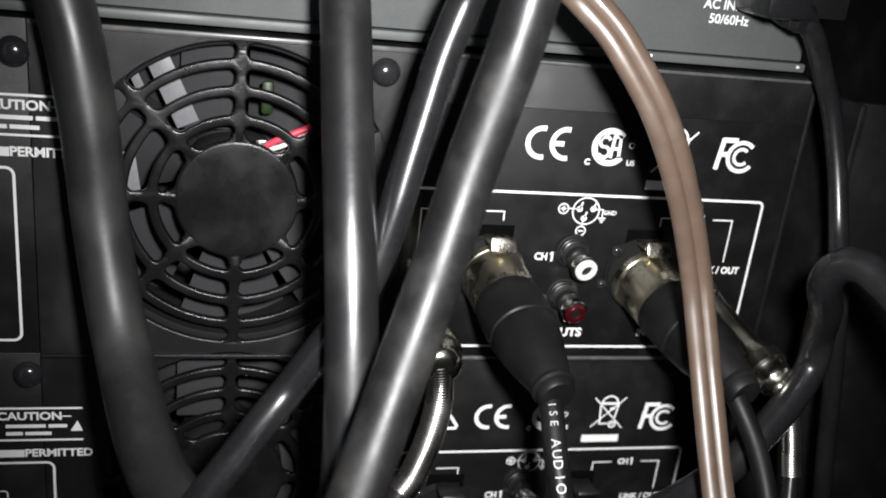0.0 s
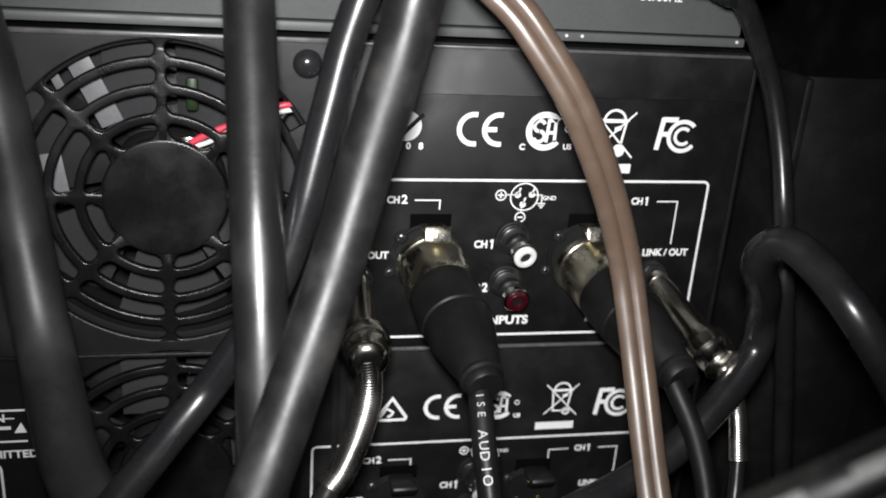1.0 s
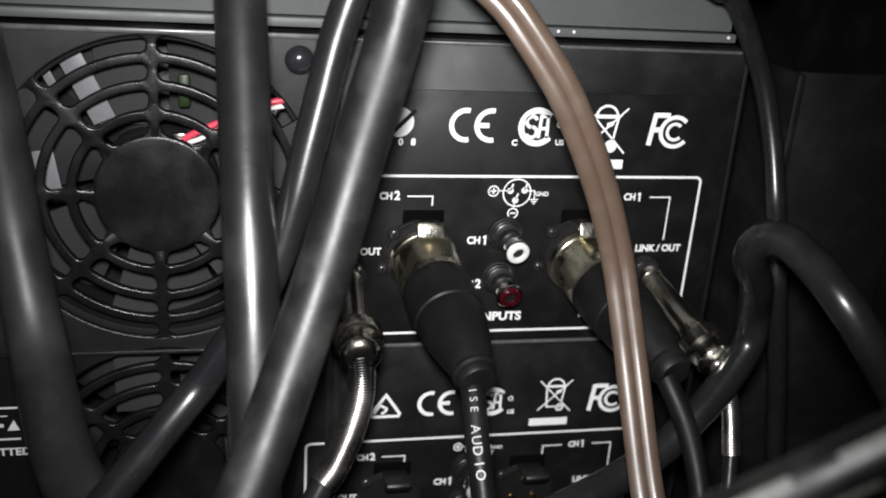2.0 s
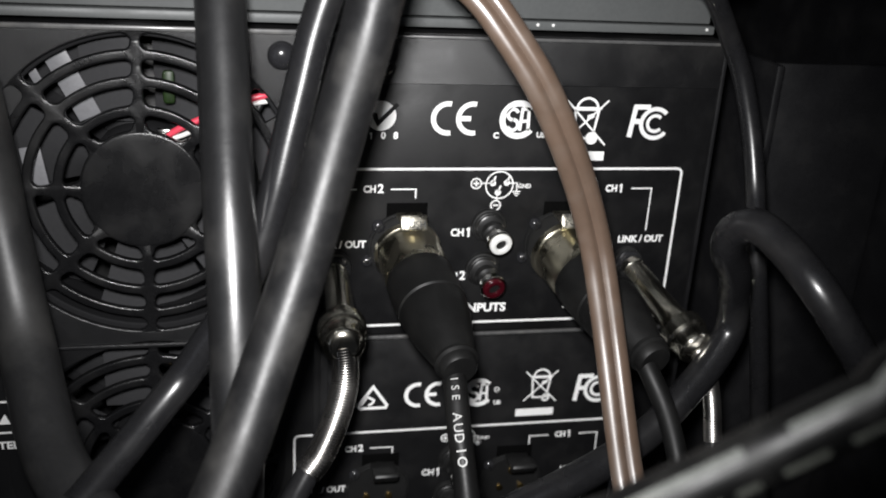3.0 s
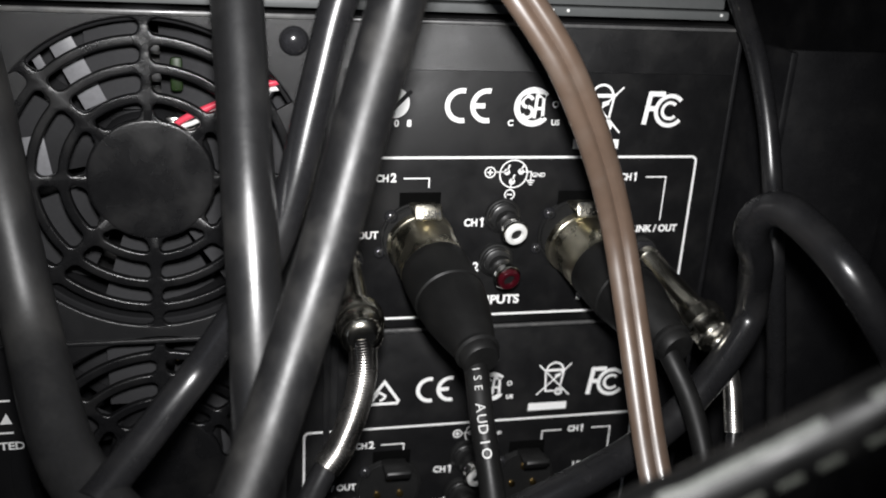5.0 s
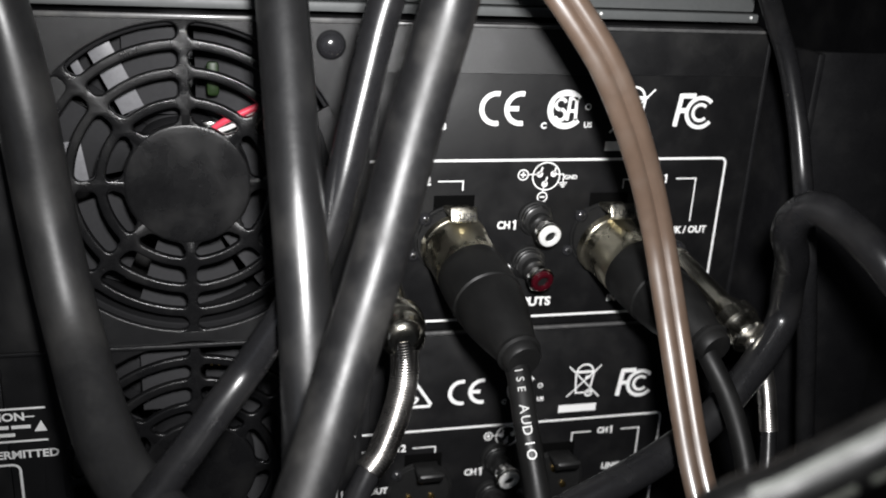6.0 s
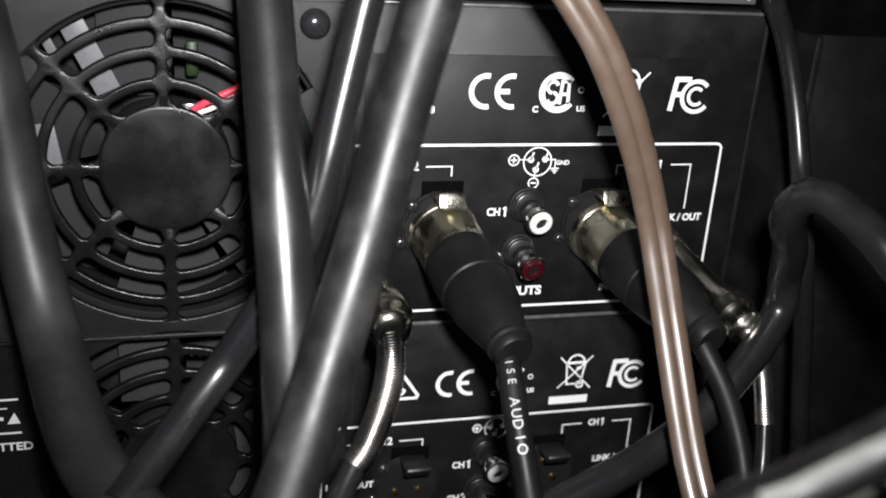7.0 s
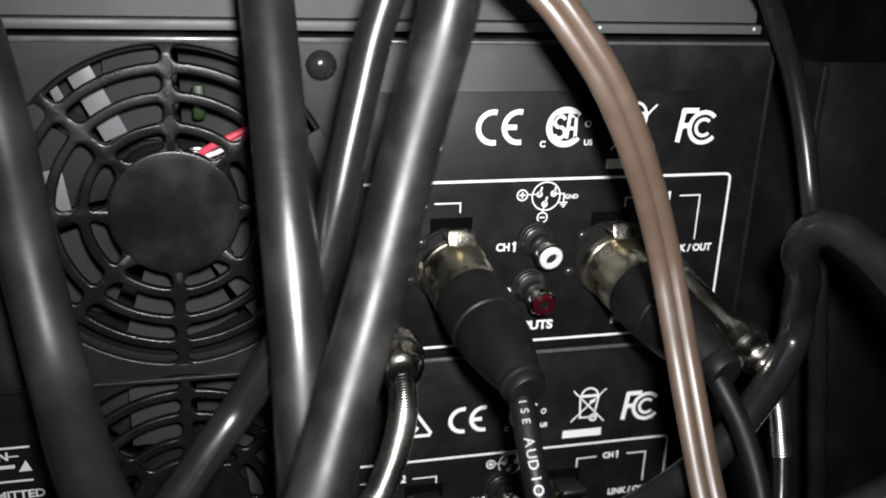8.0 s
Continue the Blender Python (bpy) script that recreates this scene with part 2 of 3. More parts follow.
C8 = [(64.7, -73.6, -23.2), (85.3, -64.6, -20.8), (101.3, -60.4, -16.9), (116.7, -55.4, -13.1), (130.8, -50.7, -7.7), (141.9, -46.1, -0.2), (152.7, -40.8, 8.5), (159.1, -37.0, 17.0), (157.9, -38.2, 26.6), (152.4, -45.3, 38.3), (146.2, -50.6, 47.0), (145.0, -54.5, 53.3), (147.3, -59.4, 56.6), (150.4, -66.1, 54.6), (153.1, -78.3, 49.4), (158.8, -83.9, 40.7), (166.4, -86.8, 30.0), (176.9, -87.5, 15.4), (190.7, -89.8, -3.3)]
X1 = [(76.4, -46.7, 17.1), (76.9, -52.1, 13.3), (76.6, -60.4, 5.3), (76.9, -70.5, -5.5), (76.7, -80.7, -15.3)]
X2 = [(127.8, -46.7, 17.3), (128.8, -52.1, 13.8), (131.9, -59.4, 5.2), (133.3, -67.4, -5.3), (132.7, -75.4, -16.6)]
J2 = [(49.7, -41.0, 19.2), (50.4, -41.8, 13.6), (49.9, -43.5, 7.2), (47.3, -47.0, -0.3), (43.4, -51.0, -7.1), (40.2, -53.0, -10.7)]
J2b = [(40.2, -53.0, -10.7), (36.5, -57.5, -14.8), (31.0, -66.0, -20.5)]
J1 = [(150.1, -35.3, 11.3), (151.9, -39.8, 7.5), (153.7, -42.8, -0.8), (153.5, -48.2, -12.2)]
J1b = [(153.5, -48.2, -12.2), (151.6, -53.3, -21.7), (147.5, -60.0, -31.3)]
C9 = [(-60.0, -190.0, -415.8), (-20.0, -185.0, -415.8), (2.0, -172.0, -380.0), (14.0, -150.0, -200.0), (24.0, -140.0, -60.0), (52.1, -158.2, 26.0), (64.1, -160.2, 48.0), (73.7, -162.1, 54.7), (82.7, -164.0, 60.9), (92.0, -165.8, 67.3), (101.0, -167.6, 73.6), (112.0, -169.8, 81.2), (165.0, -186.0, 92.0), (190.0, -188.0, 50.0), (205.0, -190.0, -100.0), (208.0, -192.0, -360.0), (216.0, -198.0, -415.8), (260.0, -215.0, -415.8)]

# ---------- the cabinet round the equipment ----------
def slab(name, x0, x1, y0, y1, z0, z1, mat, label, category="", bevel=0.0):
    return tagged(link_mesh(name, box(x0, x1, y0, y1, z0, z1, bevel), mat), label, category or name.split("_")[0], kind="structure")


slab("wall_east", 232, 250, -300, 420, -420, 560, M_RACK, "black steel side of the equipment rack")
slab("wall_west", -370, -352, -300, 420, -420, 560, M_RACK, "black steel side of the equipment rack")
slab("ceiling", -352, 232, -300, 420, 540, 560, M_RACK, "black steel top of the equipment rack")
slab("floor", -900, 900, -1200, 420, -440, -420, M_ROOM, "dark floor under the equipment rack")
slab("wall_north", -352, 232, 402, 420, -420, 540, M_RACK, "black front inside of the equipment rack")
slab("wall_south", -900, 900, -1220, -1200, -420, 1400, M_ROOM, "dark plain room wall")
slab("backdrop", -352, 232, 300, 304, -420, 540, M_RACK, "black depth behind the equipment")

# rack rail beside the amplifiers, a folded steel angle
rail = thing("rack_rail", "black folded steel rack rail beside the amplifiers", "rack rail", (186, 0, -200))
part("flange", box(185, 231, 8, 10.5, -400, 84, 0.6), M_RACK, rail)
part("web", box(184, 186.5, 4, 60, -400, 84, 0.6), M_RACK, rail)



# ---------- printed marks ----------
def box_outline(x0, x1, z0, z1, r):
    pts = []
    for cx, cz, a in ((x1 - r, z1 - r, 0), (x0 + r, z1 - r, 90), (x0 + r, z0 + r, 180), (x1 - r, z0 + r, 270)):
        pts += arc(cx, cz, r, a, a + 90, 5)
    return pts


def mark(points_list, width, parent, name="printed_mark", closed=False, y=PRINT_Y):
    bm = bmesh.new()
    for i, pts in enumerate(points_list):
        stroke(pts, width, y - 0.03 * i, closed, bm=bm)
    return part(name, bm, M_PRINT, parent)


def digit_one(x, z, h, parent):
    """The figure 1 with its flag."""
    return mark([[(x, z - h / 2), (x + 0.05, z + h / 2)], [(x + 0.1, z + h / 2 - 0.1), (x - h * 0.22, z + h * 0.24)]], h * 0.21, parent, "lettering")


def channel_name(x, z, figure, parent, h=2.3):
    print_text("CH", x - 0.55 * h, z, h, parent, PRINT_Y, 0.9, 0.13)
    if figure == "1":
        digit_one(x + 0.92 * h, z + 0.1, h * 1.28, parent)
    else:
        print_text(figure, x + 0.95 * h, z + 0.1, h * 1.25, parent, PRINT_Y, 0.95, 0.13)


def conformity_marks(parent, lay):
    """A row of certification marks as plain shapes."""
    zc, x = lay["row"], lay["first"]
    if lay["kind"] == "tick":
        part("printed_mark", patch(arc(x, zc + 0.6, 4.25, 0, 360, 40)[:-1], PRINT_Y), M_PRINT, parent)
        ink = stroke([(x - 2.3, zc + 1.4), (x - 0.8, zc - 1.5), (x + 4.6, zc + 4.0)], 1.2, PRINT_Y - 0.1)
        part("printed_mark", ink, M_PLATE, parent, "black tick in a white disc")
        part("printed_mark", patch([(x - 2.9, zc + 1.4), (x - 1.1, zc + 1.4), (x - 0.5, zc - 1.5), (x - 1.5, zc - 1.2)], PRINT_Y - 0.13), M_PLATE, parent)
        print_text("N", x - 6.0, zc - 5.1, 1.9, parent, PRINT_Y, 1.0, 0.12)
        digit_one(x - 2.6, zc - 5.1, 1.9, parent)
        print_text("0", x + 0.8, zc - 5.1, 1.9, parent, PRINT_Y, 1.0, 0.12)
        print_text("8", x + 4.3, zc - 5.1, 1.9, parent, PRINT_Y, 1.0, 0.12)
    else:
        mark([[(x - 3.9, zc - 3.9), (x + 4.2, zc - 3.9), (x + 4.6, zc - 3.0), (x + 0.2, zc + 3.6), (x - 4.6, zc - 3.0), (x - 3.9, zc - 3.9)]], 1.0, parent)
        mark([[(x - 3.6, zc - 2.9), (x - 1.5, zc + 0.2), (x + 0.6, zc - 1.2)], arc(x - 1.6, zc - 0.6, 2.2, 280, 350, 8)], 0.8, parent)
    k = lay["size"]
    cx = lay["ce"] + 4.9 * k
    mark([arc(cx, zc, 4.2 * k, 78, 282, 28)], 1.45 * k, parent)
    mark([arc(cx + 7.2 * k, zc, 4.2 * k, 78, 282, 28), [(cx + 3.4 * k, zc), (cx + 6.6 * k, zc)]], 1.45 * k, parent)
    sx = lay["ring"]
    mark([arc(sx, zc - 0.2, 4.75 * k, 40, 322, 36)], 1.75 * k, parent)
    mark([arc(sx - 1.7 * k, zc + 1.3 * k, 1.55 * k, 20, 265, 12), arc(sx - 1.7 * k, zc - 1.7 * k, 1.55 * k, 85, -160, 12)], 1.0 * k, parent)
    mark([[(sx + 0.5 * k, zc - 3.4 * k), (sx + 1.0 * k, zc + 2.9 * k), (sx + 2.9 * k, zc + 2.9 * k), (sx + 3.0 * k, zc - 3.4 * k)], [(sx + 0.7 * k, zc - 0.6 * k), (sx + 3.0 * k, zc - 0.6 * k)]], 0.95 * k, parent)
    print_text("C", sx - 6.3 * k, zc - 4.9 * k, 1.7 * k, parent, PRINT_Y, 1.0, 0.12)
    print_text("US", sx + 7.0 * k, zc - 4.7 * k, 1.6 * k, parent, PRINT_Y, 1.0, 0.1)
    mark([arc(sx + 6.6 * k, zc + 0.6, 0.8 * k, 0, 360, 14)], 0.35, parent)
    bx, bz, h = lay["bin"], zc + lay["bin_up"], lay["bin_size"]
    mark([[(bx - 6.4 * h, bz + 6.5 * h), (bx + 6.4 * h, bz - 6.7 * h)], [(bx + 6.2 * h, bz + 6.6 * h), (bx - 6.6 * h, bz - 6.0 * h)]], 0.55 * h, parent)
    mark([[(bx - 3.7 * h, bz + 3.9 * h), (bx - 3.1 * h, bz - 4.6 * h), (bx + 2.2 * h, bz - 4.6 * h), (bx + 3.5 * h, bz + 3.9 * h), (bx - 3.7 * h, bz + 3.9 * h)],
          arc(bx - 0.1, bz + 4.0 * h, 3.2 * h, 8, 172, 12), [(bx - 4.4 * h, bz + 4.3 * h), (bx + 4.3 * h, bz + 4.3 * h)]], 0.72 * h, parent)
    wheel = [arc(bx + 2.0 * h, bz - 4.9 * h, 1.25 * h, 0, 360, 18)]
    if lay["kind"] == "tick":
        part("printed_mark", patch(arc(bx + 2.0 * h, bz - 4.6 * h, 1.9 * h, 0, 360, 18)[:-1], PRINT_Y - 0.05), M_PRINT, parent)
    else:
        mark(wheel, 0.8 * h, parent)
    part("printed_mark", patch([(bx + 0.1, bz + 0.6 * h), (bx + 2.2 * h, bz + 1.6 * h), (bx + 2.2 * h, bz + 2.9 * h), (bx + 0.1, bz + 2.2 * h)], PRINT_Y - 0.05), M_PRINT, parent)
    x0, x1, z0, z1 = lay["bar"]
    part("printed_mark", patch([(x0, z0), (x1, z0), (x1, z1), (x0, z1)], PRINT_Y), M_PRINT, parent)
    fx = lay["fcc"] + 1.6
    mark([[(fx - 0.7, zc - 5.1), (fx + 0.5, zc + 4.4)], [(fx + 0.1, zc + 3.9), (fx + 5.0, zc + 3.9)], [(fx - 0.2, zc - 0.4), (fx + 3.0, zc - 0.4)]], 1.5, parent)
    mark([arc(fx + 7.0, zc - 1.0, 4.35, 42, 322, 28)], 1.25, parent)
    mark([arc(fx + 7.0, zc - 1.0, 2.35, 45, 318, 22)], 1.0, parent)


def channel_bracket(cx, z, half, drop_l, drop_r, text, parent, tw):
    lines = [[(cx + tw, z), (cx + half, z), (cx + half, z - drop_r)]]
    lines.append([(cx - tw, z), (cx - half, z), (cx - half, z - drop_l)] if drop_l else [(cx - tw, z), (cx - half, z)])
    mark(lines, 0.42, parent)
    channel_name(cx, z, text[-1], parent, 2.1)


def pin_diagram(cx, cz, parent, k=1.0):
    mark([arc(cx, cz, 4.1 * k, 0, 360, 32)], 0.42, parent)
    for px_, pz in ((-2.0, 0.6), (2.2, 0.7), (-0.3, -2.3)):
        part("printed_mark", patch(arc(cx + px_ * k, cz + pz * k, 0.95 * k, 0, 360, 14)[:-1], PRINT_Y), M_PRINT, parent)
        mark([[(cx + px_ * k, cz + pz * k), (cx + (px_ + 0.7) * k, cz + (pz + 2.1) * k)]], 0.55 * k, parent)
    mark([[(cx - 2.1 * k, cz + 0.6 * k), (cx - 5.6 * k, cz + 0.6 * k)], [(cx - 0.4 * k, cz - 2.0 * k), (cx - 0.6 * k, cz - 4.6 * k)],
          [(cx + 2.2 * k, cz + 0.6 * k), (cx + 5.3 * k, cz + 0.6 * k), (cx + 5.3 * k, cz - 2.0 * k)], [(cx + 3.9 * k, cz - 2.0 * k), (cx + 6.5 * k, cz - 2.0 * k)],
          [(cx + 4.4 * k, cz - 2.6 * k), (cx + 6.1 * k, cz - 2.6 * k)], [(cx + 4.9 * k, cz - 3.2 * k), (cx + 5.7 * k, cz - 3.2 * k)]], 0.36, parent)
    mark([arc(cx - 7.0 * k, cz + 0.5 * k, 1.5 * k, 0, 360, 18), arc(cx - 0.7 * k, cz - 6.2 * k, 1.45 * k, 0, 360, 18)], 0.4, parent)
    mark([[(cx - 7.9 * k, cz + 0.5 * k), (cx - 6.1 * k, cz + 0.5 * k)], [(cx - 7.0 * k, cz - 0.4 * k), (cx - 7.0 * k, cz + 1.4 * k)], [(cx - 1.5 * k, cz - 6.2 * k), (cx + 0.1, cz - 6.2 * k)]], 0.45, parent)
    print_text("GND", cx + 7.6 * k, cz - 0.4 * k, 1.3 * k, parent, PRINT_Y, 1.0, 0.05)


# ---------- small hardware ----------
def dome_screw(x, z, r, parent, y=0.0, mat=None):
    prof = [(0, r), (0.4, r), (r * 0.45, r * 0.86), (r * 0.68, r * 0.55), (r * 0.76, r * 0.2), (r * 0.76, 0.02)]
    s = part("screw", lathe(prof, (x, y, z), (x, y - 1, z), 24), mat or M_SCREW, parent)
    if r > 3:
        return s
    bm = box(x - r * 0.45, x + r * 0.45, y - r * 0.79, y - r * 0.6, z - 0.22, z + 0.22)
    box(x - 0.22, x + 0.22, y - r * 0.79, y - r * 0.6, z - r * 0.45, z + r * 0.45, bm=bm)
    part("recess", bm, M_DARK, s)
    return s


def rca_socket(x, z, insert, parent):
    y, to = -0.45, Vector((0.17, -1.0, -0.27))
    s = part("rca_socket", lathe([(0, 5.3), (0.8, 5.3), (1.2, 5.0), (1.3, 4.6), (2.2, 4.5), (2.4, 4.2), (3.2, 4.1), (3.5, 3.6)], (x, y, z), (x, y - 1, z), 36), M_DARK, parent, "black plastic phono socket flange")
    at = (x, y, z)
    toward = tuple(Vector(at) + to)
    part("collar", lathe([(2.6, 3.3), (3.8, 3.5), (4.8, 3.5), (5.2, 3.0), (5.4, 2.7)], at, toward, 32), M_DARK, s)
    part("barrel", lathe([(5.0, 2.6), (6.6, 2.7), (7.0, 3.5), (7.4, 3.75), (8.2, 3.75), (8.6, 3.95), (9.4, 4.0), (9.7, 3.8), (9.8, 3.0)], at, toward, 32), M_CHROME, s, "nickel plated barrel")
    part("insert", lathe([(8.2, 3.0), (9.7, 3.4), (10.4, 3.35), (10.8, 3.05), (10.9, 2.7), (10.75, 1.85), (9.9, 1.6)], at, toward, 36), insert, s)
    part("contact_hole", lathe([(9.0, 1.7), (9.95, 1.65), (10.0, 0.02)], at, toward, 20), M_DARK, s)
    return s


def xlr_socket(x, z, parent, lean):
    s = part("xlr_socket", lathe([(0, 10.5), (0.5, 10.5), (0.8, 10.3), (0.8, 10.0), (1.6, 9.9), (1.9, 9.7), (1.9, 9.5), (1.0, 9.4)], (x, -0.45, z), (x, -1.45, z), 44), M_DARK, parent)
    part("latch_window", box(x - 5.3, x + 6.6, -0.86, -0.5, z + 8.4, z + 13.3, 0.1), M_HOLE, s)
    # lower tabs are the same nickel part; their dim light is put into a black colour
    tab = part("push_tab", box(x - 2.6, x + 5.0, -8.6, -0.9, z + 9.4, z + 10.6, 0.4), M_TAB if lean < 0 else M_DARK, s, "worn nickel push tab" if lean < 0 else "push tab painted black for the dim light below")
    tilt = pose((x + 1.2) * MM, -9.6 * MM, (z + 10.4) * MM, lean, 0, 0)
    face = box(-3.9, 3.9, -0.9, 0.9, -2.3, 2.3, 0.7)
    bmesh.ops.transform(face, matrix=tilt, verts=face.verts)
    part("tab_face", face, M_TAB if lean < 0 else M_DARK, tab)
    part("lettering", writing("PUSH", 1.9, tilt @ pose(0.2 * MM, -0.94 * MM, -0.6 * MM, 90, 0, 0), weight=0.02), M_DARK, tab)
    for a, b in ((-7.6, 6.4), (-10.6, -4.6)):
        dome_screw(x + a, z + b, 2.0 if b > 0 else 1.7, s, -0.9 if b > 0 else -0.4, M_SCREW)
    for a in (90, 210, 330):
        part("contact", lathe([(0, 1.1), (1.4, 1.1), (1.5, 0.3)], (x + 4.2 * math.cos(radians(a)), -0.6, z + 4.2 * math.sin(radians(a))), (x + 4.2 * math.cos(radians(a)), -2, z + 4.2 * math.sin(radians(a))), 12), M_BRASS, s)
    return s


def jack_socket(x, z, parent):
    s = part("jack_socket", lathe([(0, 4.9), (0.5, 4.9), (1.2, 4.7), (1.8, 4.5), (1.8, 3.6)], (x, -0.45, z), (x, -1.45, z), 32), M_DARK, parent)
    part("nut", lathe([(1.5, 4.4), (2.6, 4.3), (2.8, 4.0), (2.8, 3.2)], (x, -0.45, z), (x, -1.45, z), 6), M_SCREW, s)
    return s


# ---------- fan ----------
def annulus(r0, r1, y0, y1, bevel=0.35, n=96, a0=0.0, a1=360.0, bm=None, at=(0, 0)):
    """A flat ring, rounded at its front edges, or a sector of one."""
    bm = bm or bmesh.new()
    turns = [radians(15 * k) for k in range(7)]
    prof = [(r0, y1)] + [(r0 + bevel * (1 - math.cos(w)), y0 + bevel * (1 - math.sin(w))) for w in turns]
    prof += [(r1 - bevel * (1 - math.cos(w)), y0 + bevel * (1 - math.sin(w))) for w in reversed(turns)] + [(r1, y1)]
    closed = abs(a1 - a0 - 360) < 1e-6
    cols = []
    for k in range(n if closed else n + 1):
        a = radians(a0 + (a1 - a0) * k / n)
        cols.append([bm.verts.new(((at[0] + r * math.cos(a)) * MM, y * MM, (at[1] + r * math.sin(a)) * MM)) for r, y in prof])
    m = len(prof)
    for i in range(n):
        a, b = cols[i], cols[(i + 1) % len(cols)]
        for k in range(m):
            bm.faces.new((a[k], a[(k + 1) % m], b[(k + 1) % m], b[k]))
    if not closed:
        bm.faces.new(cols[0])
        bm.faces.new(cols[-1][::-1])
    return bm


def crossing(bm, r, a, at, y0, y1, half, f, inner=True, outer=True):
    """A rounded joint between a spoke and a ring of the pressed sheet: a star with hollow sides."""
    hr, hs = half
    quads = [(1, -1), (1, 1), (-1, 1), (-1, -1)][0 if outer else 2:4 if inner else 2]

    def outline(grow):
        pts = []
        for su, sv in quads:
            arc = []
            for k in range(7):
                w = math.radians(15 * k)
                arc.append((su * (hr + f - (f + grow) * math.sin(w)), sv * (hs + f - (f + grow) * math.cos(w))))
            pts += arc if su * sv > 0 else arc[::-1]
        if not inner:
            pts += [(-hr * 0.8, hs + f * 0.9), (-hr * 0.8, -hs - f * 0.9)]
        if not outer:
            pts += [(hr * 0.8, -hs - f * 0.9), (hr * 0.8, hs + f * 0.9)]
        return pts

    def ring_of(y, grow):
        out = []
        for u, v in outline(grow):
            w = radians(a) + v / r
            out.append(bm.verts.new(((at[0] + (r + u) * math.cos(w)) * MM, y * MM, (at[1] + (r + u) * math.sin(w)) * MM)))
        return out

    rings = [ring_of(y0, 0.55), ring_of(y0 + 0.04, 0.34), ring_of(y0 + 0.16, 0.16), ring_of(y0 + 0.34, 0.04), ring_of(y0 + 0.55, 0.0), ring_of(y1, 0.0)]
    bm.faces.new(rings[0])
    n = len(rings[0])
    for p, q in zip(rings, rings[1:]):
        for k in range(n):
            bm.faces.new((p[k], p[(k + 1) % n], q[(k + 1) % n], q[k]))


def fan_grille(cx, cz, parent):
    at, y0, y1 = (cx, cz), -0.15, 1.6
    g = part("fan_grille", lathe([(0, HUB_R)] + [(0.9 + 0.95 * math.sin(radians(15 * k)), HUB_R - 0.95 * (1 - math.cos(radians(15 * k)))) for k in range(7)] + [(1.86, HUB_R - 3.0), (1.86, 0.1)], (cx, y1, cz), (cx, y1 - 1, cz), 72), M_GRILLE, parent, "black pressed steel fan grille")
    for r in RING_R:
        part("ring", annulus(r - 1.3, r + 1.3, y0, y1, 0.65, 110, at=at), M_GRILLE, g)
    for a in SPOKES:
        bm = bmesh.new()
        c, s = math.cos(radians(a)), math.sin(radians(a))
        far = RING_R[-1] + 0.6 if a in (0, 180) else RIM_R + 0.3
        m = Matrix.Translation((cx * MM, 0, cz * MM)) @ Matrix.Rotation(-radians(a), 4, "Y")
        box(HUB_R - 1, far, y0, y1, -1.3, 1.3, 0.5, bm)
        bmesh.ops.transform(bm, matrix=m, verts=bm.verts)
        for r in RING_R:
            if a in (0, 180) and r == RING_R[-1]:
                crossing(bm, r, a, at, y0 - 0.04, y1 - 0.02, (1.25, 1.3), 1.8, outer=False)
            else:
                crossing(bm, r, a, at, y0 - 0.04, y1 - 0.02, (1.25, 1.3), 1.8)
        crossing(bm, HUB_R - 1.0, a, at, y0 + 0.1, y1 - 0.02, (0.9, 1.5), 2.0, inner=False)
        if a not in (0, 180):
            crossing(bm, RIM_R + 0.1, a, at, y0 - 0.04, y1 - 0.02, (0.3, 1.3), 1.9, outer=False)
        bmesh.ops.recalc_face_normals(bm, faces=bm.faces)
        part("spoke", bm, M_GRILLE, g)
    # blank sheet beyond the outermost ring at both sides
    for a in (0, 180):
        part("side_web", annulus(RING_R[-1] - 0.3, RIM_R + 0.4, y0 + 0.1, y1, 0.3, 40, a - 43, a + (30 if a == 0 else 43), at=at), M_SHEET, g)
    return g


